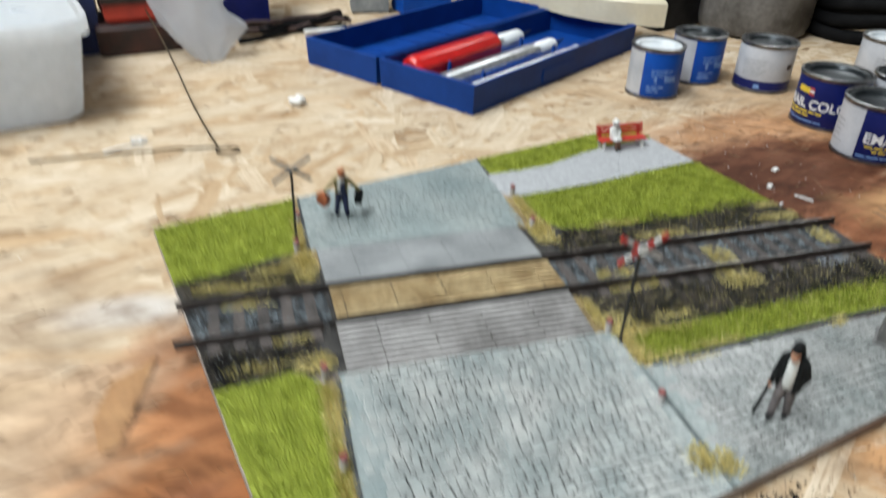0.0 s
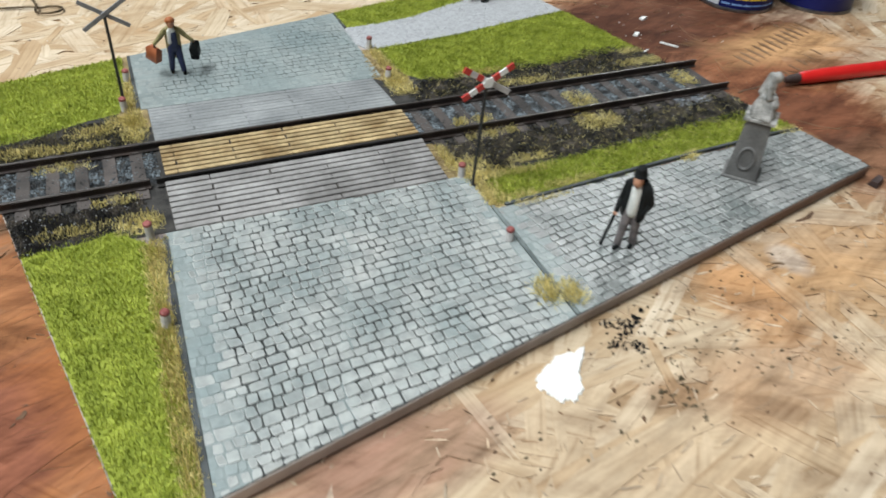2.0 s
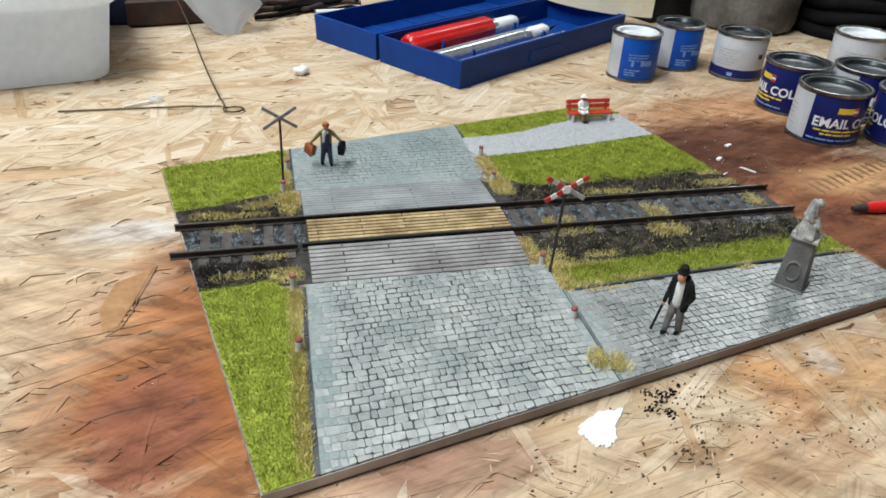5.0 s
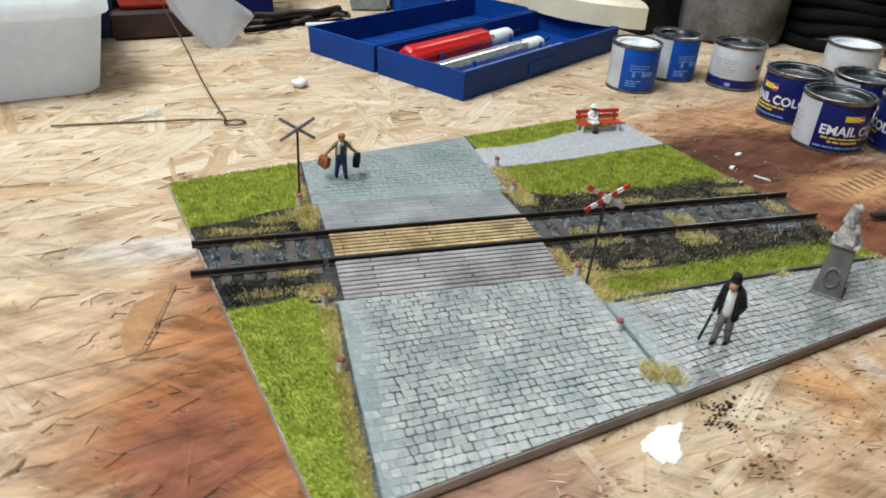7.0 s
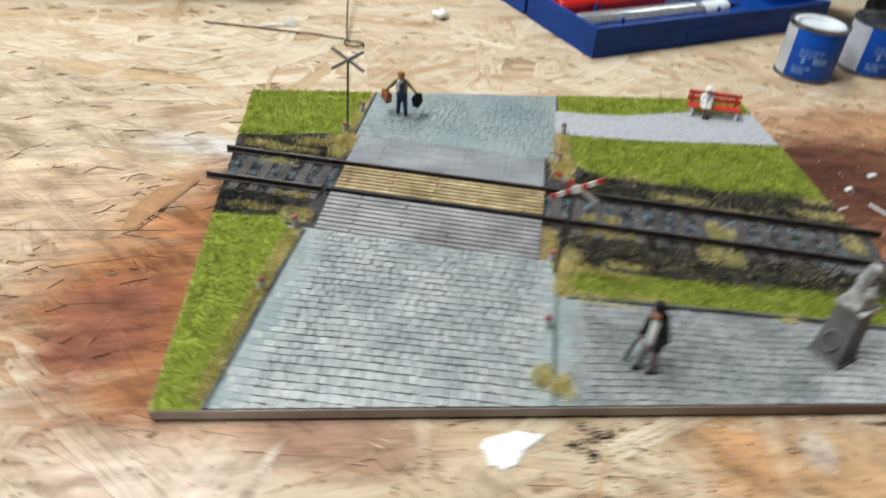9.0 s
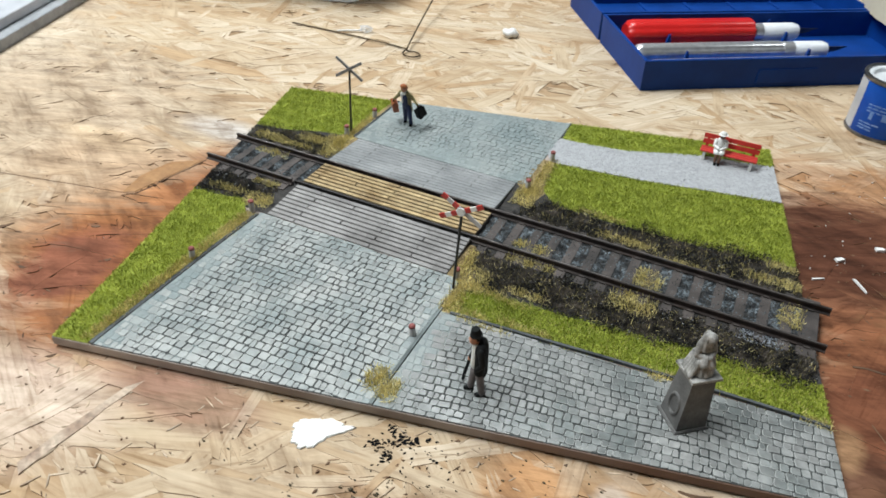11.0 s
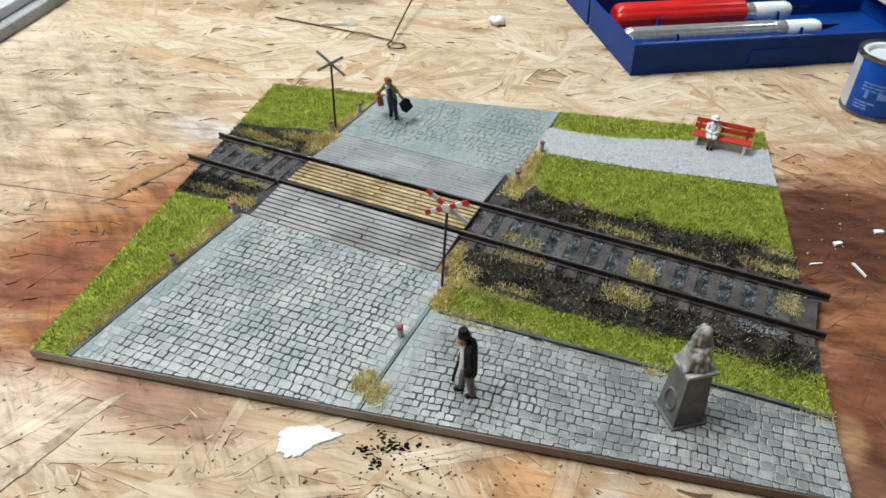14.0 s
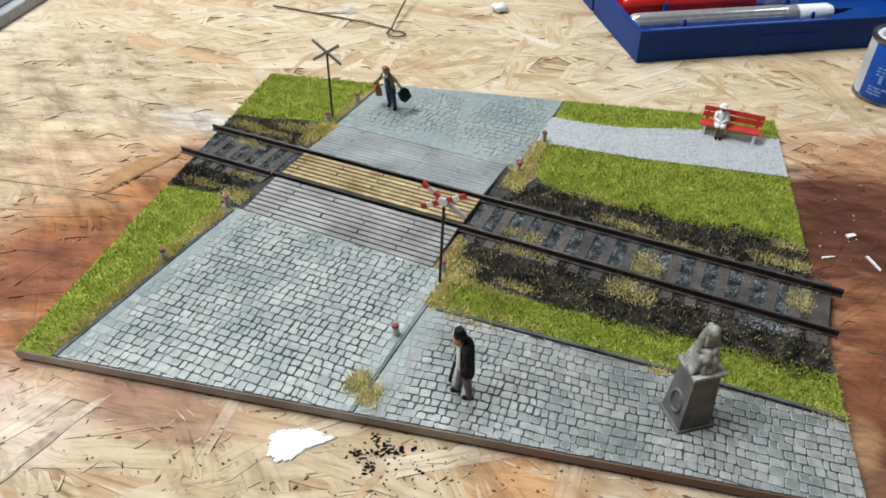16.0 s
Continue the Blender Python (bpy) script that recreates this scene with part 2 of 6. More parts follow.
        mask = ramp(nodes, links, add2.outputs[0], [(0.0, (most,) * 3), (0.5, (most,) * 3), (1.0, (0, 0, 0))])
        mask.color_ramp.elements[1].position, mask.color_ramp.elements[2].position = 0.74, 1.06
        half = nodes.new("ShaderNodeMath")
        half.operation, half.inputs[1].default_value = "MULTIPLY", 0.5
        links.new(add2.outputs[0], half.inputs[0])
        links.new(half.outputs[0], mask.inputs["Fac"])
        tint = mix(nodes, links, 0.65, colour, shade, "MULTIPLY")
        tint = mix(nodes, links, 0.7, tint, uneven, "MULTIPLY")
        tint = mix(nodes, links, 0.8, tint, torn, "MULTIPLY")
        col = mix(nodes, links, mask.outputs["Color"], col, tint)
    links.new(col, b.inputs["Base Color"])
    bump(nodes, links, b, base.outputs["Fac"], 0.6, 0.5 * MM)
    return m


# centre, radii, colour, strength of the paint stains on the bench, by the side of the board
STAINS_WEST = [
    (-120, -36, 32, 48, (0.36, 0.18, 0.085), 0.85),
    (-100, -54, 37, 64, (0.24, 0.088, 0.032), 0.93),
    (-104, -38, 27, 42, (0.25, 0.092, 0.034), 0.9),
    (-114, -16, 22, 34, (0.36, 0.175, 0.08), 0.85),
    (-108, -12, 22, 34, (0.25, 0.105, 0.046), 0.88),
    (-112, -66, 16, 26, (0.19, 0.07, 0.048), 0.7),
    (-128, 26, 24, 9, (0.50, 0.49, 0.49), 0.7),
    (-205, 0, 90, 76, (0.405, 0.315, 0.228), 0.85),
    (-148, -18, 36, 30, (0.40, 0.275, 0.175), 0.6),
    (-330, 20, 90, 130, (0.50, 0.43, 0.35), 0.6),
    (-205, -60, 26, 10, (0.50, 0.33, 0.19), 0.5),
    (-165, -2, 26, 8, (0.50, 0.37, 0.24), 0.6),
]
STAINS_EAST = [
    (128, -5, 38, 62, (0.26, 0.105, 0.042), 0.88),
    (175, 150, 95, 62, (0.36, 0.235, 0.135), 0.45),
    (140, 100, 80, 36, (0.36, 0.17, 0.075), 0.75),
    (128, 42, 76, 58, (0.20, 0.078, 0.038), 0.93),
    (126, 64, 70, 36, (0.095, 0.037, 0.021), 0.9),
    (104, 52, 24, 30, (0.075, 0.028, 0.016), 0.75),
    (158, 30, 42, 17, (0.46, 0.27, 0.13), 0.85),
    (124, -20, 34, 30, (0.13, 0.047, 0.025), 0.92),
    (120, -42, 22, 15, (0.10, 0.046, 0.03), 0.88),
    (130, -56, 30, 26, (0.21, 0.105, 0.06), 0.8),
    (110, -30, 5, 9, (0.36, 0.215, 0.115), 0.7),
]
STAINS_FRONT = [
    (-52, -92, 26, 9, (0.34, 0.205, 0.14), 0.6),
    (70, -72, 44, 16, (0.36, 0.22, 0.12), 0.6),
    (-42, -90, 22, 9, (0.25, 0.13, 0.10), 0.6),
    (-82, -112, 34, 18, (0.62, 0.50, 0.43), 0.5),
    (30, -104, 75, 26, (0.43, 0.315, 0.205), 0.55),
    (34, -100, 24, 12, (0.36, 0.21, 0.12), 0.55),
    (82, -82, 55, 16, (0.40, 0.235, 0.115), 0.65),
    (44, -80, 11, 15, (0.42, 0.22, 0.10), 0.7),
    (62, -72, 4.5, 6, (0.62, 0.60, 0.57), 0.4),
    (8, -95, 7, 5, (0.22, 0.12, 0.06), 0.55),
]
# Strand sides: the shade of the cracks between strands, put into a dark brown.
M_STRAND_EDGE = mottled("strand_edge_shade", (0.19, 0.115, 0.065), (0.40, 0.285, 0.18), 150, 0.8)
M_OSB, M_STRAND = osb("osb", False), osb("osb_strand", True)
M_STONE = mottled("cobble_grey", (0.235, 0.268, 0.265), (0.39, 0.398, 0.384), 75, 0.38, fine=420, relief=0.5, relief_mm=0.2, island=0.1, piece=0.1, grain=0.5)
M_STONE_WALK = mottled("pavement_grey", (0.155, 0.174, 0.17), (0.295, 0.297, 0.29), 75, 0.28, fine=420, relief=0.6, relief_mm=0.25, island=0.17, piece=0.17, grain=0.6)
M_STONE_BACK = mottled("cobble_worn", (0.205, 0.25, 0.252), (0.28, 0.31, 0.305), 60, 0.36, fine=700, relief=0.5, relief_mm=0.2, island=0.07, piece=0.07)
M_STONE_RIM = mottled("worn_rim", (0.26, 0.28, 0.275), (0.52, 0.525, 0.51), 180, 0.4)
M_JOINT = mottled("joint_grime", (0.026, 0.03, 0.03), (0.085, 0.093, 0.091), 60, 0.8)
M_JOINT_MID = mottled("joint_dull", (0.065, 0.078, 0.078), (0.14, 0.162, 0.162), 55, 0.7)
M_JOINT_BACK = mottled("joint_faint", (0.17, 0.205, 0.207), (0.25, 0.285, 0.28), 55, 0.7)
M_KERB = mottled("kerb_dark", (0.022, 0.026, 0.028), (0.085, 0.095, 0.098), 90, 0.7, relief=0.4)
M_KERB_ROAD = mottled("kerb_worn", (0.05, 0.062, 0.063), (0.17, 0.20, 0.20), 90, 0.7, relief=0.4)
M_BOARD = mottled("board_edge", (0.24, 0.195, 0.17), (0.47, 0.42, 0.38), 18, 0.75, relief=0.4)


def browned(m, x0, x1, colour):
    """Lets the colour change along the length to a brown wood stain, with an uneven start."""
    nodes, links = m.node_tree.nodes, m.node_tree.links
    b = nodes["Principled BSDF"]
    where = nodes.new("ShaderNodeNewGeometry").outputs["Position"]
    apart = nodes.new("ShaderNodeSeparateXYZ")
    links.new(where, apart.inputs[0])
    n = noise_at(nodes, links, 60, 4.0, where)
    shift = nodes.new("ShaderNodeMath")
    shift.operation, shift.inputs[1].default_value = "MULTIPLY_ADD", 0.03
    links.new(n.outputs["Fac"], shift.inputs[0])
    links.new(apart.outputs["X"], shift.inputs[2])
    span = nodes.new("ShaderNodeMapRange")
    span.inputs["From Min"].default_value, span.inputs["From Max"].default_value = x0 * MM, x1 * MM
    links.new(shift.outputs[0], span.inputs["Value"])
    old = b.inputs["Base Color"].links[0].from_socket
    links.new(mix(nodes, links, span.outputs["Result"], old, colour), b.inputs["Base Color"])
    return m


browned(M_BOARD, 10, 85, (0.15, 0.09, 0.066))
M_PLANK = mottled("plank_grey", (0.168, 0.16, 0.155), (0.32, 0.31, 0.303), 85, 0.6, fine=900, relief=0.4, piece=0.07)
# Back planks: haze put into the colour, paler, bluer and with less contrast.
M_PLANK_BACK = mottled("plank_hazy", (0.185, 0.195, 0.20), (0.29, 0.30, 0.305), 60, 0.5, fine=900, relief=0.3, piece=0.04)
M_PLANK_Y = mottled("plank_tan", (0.25, 0.165, 0.07), (0.49, 0.37, 0.195), 140, 0.6, fine=900, relief=0.4, piece=0.2, grain=0.5)
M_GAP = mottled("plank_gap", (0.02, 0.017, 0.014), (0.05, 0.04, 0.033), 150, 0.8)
# Gap colour under the back planks, lifted by the same haze.
M_GAP_PALE = mottled("hazed_gap", (0.085, 0.09, 0.09), (0.19, 0.20, 0.20), 60, 0.8)
M_RAIL = mottled("rail_rust", (0.018, 0.014, 0.013), (0.048, 0.034, 0.029), 160, 0.5, 0.3, relief=0.3)
M_SLEEPER = mottled("sleeper", (0.032, 0.027, 0.025), (0.085, 0.07, 0.064), 130, 0.65, relief=0.4, piece=0.2)
M_BED = mottled("track_bed", (0.01, 0.01, 0.01), (0.05, 0.046, 0.042), 260, 0.85, relief=0.8, relief_mm=0.5)
M_BALLAST = mottled("ballast_blue", (0.014, 0.016, 0.019), (0.15, 0.178, 0.198), 260, 0.6, island=0.7, spread=(0.4, 0.6))
M_BALLAST_D = mottled("ballast_dark", (0.007, 0.0064, 0.006), (0.125, 0.104, 0.084), 170, 0.5, spec=0.3, island=0.6, spread=(0.46, 0.76))


def leafy(m, share):
    """Lets part of the light pass through thin blades."""
    nodes, links = m.node_tree.nodes, m.node_tree.links
    b, end = nodes["Principled BSDF"], nodes["Material Output"]
    thin, both = nodes.new("ShaderNodeBsdfTranslucent"), nodes.new("ShaderNodeMixShader")
    links.new(b.inputs["Base Color"].links[0].from_socket, thin.inputs["Color"])
    both.inputs[0].default_value = share
    links.new(b.outputs[0], both.inputs[1])
    links.new(thin.outputs[0], both.inputs[2])
    links.new(both.outputs[0], end.inputs["Surface"])
    return m


M_GRASS = leafy(mottled("grass_green", (0.235, 0.285, 0.03), (0.47, 0.51, 0.088), 200, 0.6, spec=0.25, island=0.35), 0.25)
M_GRASS_DEEP = leafy(mottled("grass_deep", (0.07, 0.105, 0.012), (0.20, 0.24, 0.03), 220, 0.6, spec=0.25, island=0.5), 0.2)
M_TURF = mottled("turf_under", (0.20, 0.25, 0.025), (0.36, 0.41, 0.06), 300, 0.9, relief=0.6, relief_mm=0.5)
M_DRY = leafy(mottled("grass_dry", (0.53, 0.44, 0.15), (0.80, 0.70, 0.33), 160, 0.7, spec=0.25, island=0.35), 0.3)
M_EARTH = mottled("earth", (0.17, 0.12, 0.055), (0.34, 0.26, 0.12), 200, 0.9, relief=0.6, relief_mm=0.4)
M_GRAVEL = mottled("gravel_path", (0.30, 0.307, 0.32), (0.40, 0.41, 0.425), 900, 0.8, fine=2200, relief=0.5, relief_mm=0.2, island=0.35, grain=0.5)
M_BLACK = mottled("black_paint", (0.012, 0.012, 0.013), (0.03, 0.03, 0.03), 300, 0.45)
M_WHITE = mottled("white_paint", (0.72, 0.72, 0.70), (0.82, 0.82, 0.80), 300, 0.5)
M_RED = mottled("red_paint", (0.38, 0.025, 0.02), (0.50, 0.04, 0.03), 300, 0.4)
M_CROSS_DARK = mottled("cross_back_grey", (0.14, 0.14, 0.145), (0.29, 0.29, 0.295), 300, 0.6)

# ---- the bench top ----
BENCH = thing("workbench_top", 0, 0, 0, 0, "pressed strand board workbench top with brown paint stains", "workbench", kind="structure")
part("panel", Shape().box(-900, 900, -420, 520, -18, -0.42), M_OSB, BENCH)
for lx in (-840, 780):
    for ly in (-370, 410):
        part("leg", Shape().box(lx, lx + 60, ly, ly + 60, -900, -18, bev=2), M_BOARD, BENCH, "square wooden leg")


def strand(w, h, seed):
    """The outline of a wood strand: gently bowed long sides and splintered ends."""
    r = random.Random(seed)
    bow, lean = r.uniform(-0.05, 0.05) * w, r.uniform(-0.25, 0.25) * h
    n = max(4, int(w / 7))

    def side(sign):
        return [(-w / 2 + w * k / n, sign * h / 2 * r.uniform(0.8, 1.08) + bow * (1 - (2 * k / n - 1) ** 2) + lean * (k / n - 0.5)) for k in range(n + 1)]

    def end(sign):
        m = r.choice((1, 2, 3))
        return [(sign * (w / 2 + (r.uniform(1.0, 0.16 * w) if k % 2 else -r.uniform(0, 0.06 * w))), sign * h * (k / (2 * m) - 0.5) * 0.9 + lean * sign * 0.5) for k in range(1, 2 * m)]

    return side(-1) + end(1) + side(1)[::-1] + end(-1)


def strand_faces(poly, z, tilt):
    top = [(x, y, z + tilt * x) for x, y in poly]
    low = [(x, y, -0.6) for x, y in poly]
    n = len(poly)
    faces = [tuple(range(n))] + [(n + i, n + (i + 1) % n, (i + 1) % n, i) for i in range(n)]
    return top + low, faces, [(x * MM + z * 0.3, y * MM) for x, y in poly] * 2


def strands():
    r = random.Random(21)
    sizes = [(14, 1.8), (18, 2.4), (22, 3), (26, 2.2), (24, 3.2), (28, 3.8), (32, 4.4), (36, 5), (30, 5.4), (40, 4.2), (34, 6), (44, 6.4), (38, 3.6), (46, 5), (50, 7), (42, 8), (56, 6), (60, 8), (52, 9), (64, 7)]
    kinds = [strand(w * r.uniform(0.85, 1.1), h * r.uniform(0.85, 1.15), 100 + k) for k, (w, h) in enumerate(sizes * 2)]
    meshes = []
    for poly in kinds:
        verts, faces, uv = strand_faces(poly, 0.0, 0.0)
        piece = Shape().add(verts, faces, 0, uv)
        piece.m = [0] + [1] * (len(faces) - 1)
        meshes.append(piece.data("strand", [M_STRAND, M_STRAND_EDGE]))
    rest, near = Shape(), 0
    for k in range(9600):
        x, y = r.uniform(-380, 390), r.uniform(-240, 450)
        a = r.gauss(0.3, 0.6) if r.random() < 0.7 else r.uniform(0, 3.14)
        kind, z = r.randrange(len(kinds)), r.uniform(-0.34 if y < -50 and x > -95 else -0.13, 0.0)
        if near < 290 and z > -0.04 and -200 < x < 200 and -135 < y < 160:
            near += 1
            ob = new("strand", meshes[kind])
            ob.parent = BENCH
            ob.matrix_basis = pose(x * MM, y * MM, (z + 0.06) * MM, r.uniform(-0.5, 0.5), r.uniform(-0.3, 0.3), math.degrees(a))
            continue
        verts, faces, uv = strand_faces(kinds[kind], z, r.uniform(-0.002, 0.002))
        c, s = math.cos(a), math.sin(a)
        shift = r.uniform(0, 9)
        rest.add([(x + c * u - s * v, y + s * u + c * v, w) for u, v, w in verts], faces, 0, [(u + shift, v + shift) for u, v in uv])
        rest.m[-len(faces) + 1:] = [1] * (len(faces) - 1)
    tagged(part("strand_rest", rest, [M_STRAND, M_STRAND_EDGE], BENCH), kind="stuff")


strands()

# ---- the diorama board ----
FL, FR, BR, BL = (-86.9, -93.3), (110.4, -51.0), (76.5, 114.5), (-121.3, 66.1)
TOP = 4.0


def front_y(x):
    return FL[1] + (x - FL[0]) * (FR[1] - FL[1]) / (FR[0] - FL[0])


def back_y(x):
    return BL[1] + (x - BL[0]) * (BR[1] - BL[1]) / (BR[0] - BL[0])


def left_x(y):
    return FL[0] + (y - FL[1]) * (BL[0] - FL[0]) / (BL[1] - FL[1])


def right_x(y):
    return FR[0] + (y - FR[1]) * (BR[0] - FR[0]) / (BR[1] - FR[1])


BOARD = thing("diorama_board", 0, 0, 0, 0, "thin grey-brown wooden base board lying on the bench", "base board")


def inset(poly, d, z):
    """A ring of the board's outline, drawn in towards its middle."""
    cx, cy = sum(p[0] for p in poly) / len(poly), sum(p[1] for p in poly) / len(poly)
    return [(x + (d if x < cx else -d), y + (d if y < cy else -d), z) for x, y in poly]


OUTLINE = [FL, FR, BR, BL]
part("board", Shape().rings([inset(OUTLINE, 0.15, 0.75), inset(OUTLINE, 0, 1.0), inset(OUTLINE, 0, TOP - 0.5), inset(OUTLINE, 0.15, TOP - 0.35)]), M_BOARD, BOARD)
# Dark inset layer, added to draw the shadow line under the board's edge.
part("backing", Shape().rings([inset(OUTLINE, 2.4, 0.0), inset(OUTLINE, 2.4, 0.75)]), M_GAP, BOARD, "dark inset layer added as the shadow line under the board")


def inside(poly, x, y):
    """Which of the points lie within the polygon."""
    hit = np.zeros(len(x), bool)
    for (ax, ay), (bx, by) in zip(poly, poly[1:] + poly[:1]):
        cross = ((ay > y) != (by > y)) & (x < (bx - ax) * (y - ay) / (by - ay + 1e-12) + ax)
        hit ^= cross
    return hit


def scatter(poly, count, soft=0.0):
    xs, ys = [p[0] for p in poly], [p[1] for p in poly]
    x, y = nrg.uniform(min(xs), max(xs), count * 3), nrg.uniform(min(ys), max(ys), count * 3)
    keep = inside(poly, x + nrg.normal(0, soft, len(x)) if soft else x, y + nrg.normal(0, soft, len(y)) if soft else y) & inside([FL, FR, BR, BL], x, y)
    return x[keep][:count], y[keep][:count]


def blades(name, poly, per_mm2, length, width, mat, label, soft=0.4, z0=TOP, lean=0.8, group=""):
    xs, ys = [p[0] for p in poly], [p[1] for p in poly]
    area = abs(sum(a[0] * b[1] - b[0] * a[1] for a, b in zip(poly, poly[1:] + poly[:1]))) / 2
    x, y = scatter(poly, int(area * per_mm2), soft)
    n = len(x)
    a, ln, tilt = nrg.uniform(0, 6.283, n), length * nrg.uniform(0.55, 1.25, n), np.abs(nrg.normal(0, lean, n)).clip(0, 1.35)
    b = nrg.uniform(0, 6.283, n)
    dx, dy, dz = np.cos(b) * np.sin(tilt), np.sin(b) * np.sin(tilt), np.cos(tilt)
    wx, wy = np.cos(a) * width / 2, np.sin(a) * width / 2
    base = z0 - 0.25 + nrg.uniform(0, 0.3, n)
    v = np.empty((n, 4, 3))
    v[:, 0] = np.c_[x - wx, y - wy, base]
    v[:, 1] = np.c_[x + wx, y + wy, base]
    v[:, 2] = np.c_[x + wx * 0.4 + dx * ln, y + wy * 0.4 + dy * ln, base + dz * ln]
    v[:, 3] = np.c_[x - wx * 0.4 + dx * ln, y - wy * 0.4 + dy * ln, base + dz * ln]
    me = bpy.data.meshes.new(name)
    me.from_pydata((v.reshape(-1, 3) * MM).tolist(), [], np.arange(4 * n).reshape(-1, 4).tolist())
    me.materials.append(mat)
    return tagged(new(name, me), label, "grass", group, "stuff")


def grains(name, poly, count, size, mat, label, z0=TOP, soft=0.5):
    x, y = scatter(poly, count, soft)
    n = len(x)
    s = size * nrg.uniform(0.5, 1.4, (n, 1, 1))
    shape = np.array([(1, 0, 0), (0, 1, 0), (-1, 0, 0), (0, -1, 0), (0, 0, 1), (0, 0, -0.6)], float)[None] * nrg.uniform(0.6, 1.3, (n, 6, 1))
    a = nrg.uniform(0, 6.283, n)
    c, sn = np.cos(a)[:, None], np.sin(a)[:, None]
    tilted = shape.copy()
    tilted[:, :, 0], tilted[:, :, 1] = c * shape[:, :, 0] - sn * shape[:, :, 1], sn * shape[:, :, 0] + c * shape[:, :, 1]
    v = tilted * s + np.c_[x, y, z0 + nrg.uniform(-0.1, 0.25, n)][:, None, :]
    tri = np.array([(0, 1, 4), (1, 2, 4), (2, 3, 4), (3, 0, 4), (1, 0, 5), (2, 1, 5), (3, 2, 5), (0, 3, 5)])
    f = (np.arange(n)[:, None, None] * 6 + tri[None]).reshape(-1, 3)
    me = bpy.data.meshes.new(name)
    me.from_pydata((v.reshape(-1, 3) * MM).tolist(), [], f.tolist())
    me.materials.append(mat)
    return tagged(new(name, me), label, "gravel", "", "stuff")


# ---- ground sheets on the board ----
def sheet(name, poly, z0, z1, mat, label, category):
    ob = part(name, Shape().prism(poly, z0, z1), mat)
    return tagged(ob, label, category, kind="structure")


IN = 0.25
LF = [(FL[0] + IN, FL[1] + IN), (-76.6, front_y(-76.6) + IN), (-76, -24), (-84, -15.5), (-92, -17.5), (left_x(-18) + IN, -18)]
LB = [(left_x(31) + IN, 30.5), (-100, 33), (-88, 38), (-79, 40), (-77, 47), (-75.5, back_y(-75.5) - IN), (BL[0] + IN, BL[1] - IN)]
RB = [(3, 60.5), (20, 62.5), (39.5, 65.2), (60, 69.5), (right_x(73.5) - IN, 74), (right_x(36) - IN, 36.5), (64, 33.5), (38, 32.5), (13, 33), (6, 40), (4, 50)]
RS = [(-0.5, 80.5), (12, 81.5), (25, 84), (35, 88), (44, 92), (54, 95.5), (70, 98), (right_x(100) - IN, 100), (BR[0] - IN, BR[1] - IN), (-1.5, back_y(-1.5) - IN)]
RF = [(2.5, -25), (10, -21.5), (35, -20), (55, -18), (72, -16), (right_x(-14) - IN, -14), (right_x(-27) - IN, -27), (97, -27.8), (66, -29.3), (28, -32.3), (3, -34)]
sheet("turf", LF, 3.4, TOP - 0.05, M_TURF, "green turf under the static grass beside the road", "turf")
sheet("turf", LB, 3.4, TOP - 0.05, M_TURF, "green turf under the static grass behind the track", "turf")
sheet("turf", RB, 3.4, TOP - 0.05, M_TURF, "green turf under the static grass of the meadow", "turf")
sheet("turf", RS, 3.4, TOP - 0.05, M_TURF, "green turf under the static grass behind the bench", "turf")
sheet("turf", RF, 3.4, TOP - 0.05, M_TURF, "green turf under the grass strip along the pavement", "turf")
sheet("earth", [(left_x(-22) + 1, -22.5), (-74.6, -60), (-74.9, front_y(-74.9) + IN), (-80, front_y(-80) + IN), (-80, -30)], 3.3, TOP - 0.2, M_EARTH, "dry brown verge beside the road", "verge")
sheet("track_bed", [(left_x(-19) + IN, -19), (-70, -19), (-70, 43), (left_x(38) + IN, 38)], 3.3, TOP - 0.12, M_BED, "dark cinder track bed", "track bed")
sheet("track_bed", [(-8, -26), (right_x(-17) - IN, -17), (right_x(38) - IN, 38), (-8, 44)], 3.3, TOP - 0.12, M_BED, "dark cinder track bed beside the crossing", "track bed")
sheet("earth", [(-4.4, 40.4), (4.5, 31), (7, 38), (5.5, 61.5), (-1.6, 61.5), (-1.6, 40.6)], 3.3, TOP - 0.08, M_EARTH, "dry brown verge between back road and meadow", "verge")
sheet("earth", [(-4.4, -2), (-0.5, -2), (4, -20), (4, -35), (0.9, -35), (0.9, -19.8), (-4.4, -19.8)], 3.3, TOP - 0.08, M_EARTH, "dry brown verge between crossing and track", "verge")
sheet("earth", [(-80, 30), (-71.6, 30), (-71.6, 40.2), (-73.6, 41), (-73.6, back_y(-73.6) - IN), (-77, back_y(-77) - IN)], 3.3, TOP - 0.1, M_EARTH, "dry brown verge beside the back road", "verge")
PATHWAY = [(1.5, 61), (20, 63), (39.5, 65.7), (60, 70), (right_x(74.5) - IN, 74.8), (right_x(101) - IN, 101), (70, 98.3), (54, 96), (44, 92.3), (35, 88.5), (25, 84.3), (12, 82), (-1, 80.8), (-3.5, 70)]
sheet("footpath", PATHWAY, 3.3, TOP - 0.02, M_GRAVEL, "pale grey gravel footpath leading to the red bench", "footpath")
grains("path_gravel", PATHWAY, 4200, 0.13, M_GRAVEL, "fine pale gravel strewn on the footpath", TOP - 0.05)

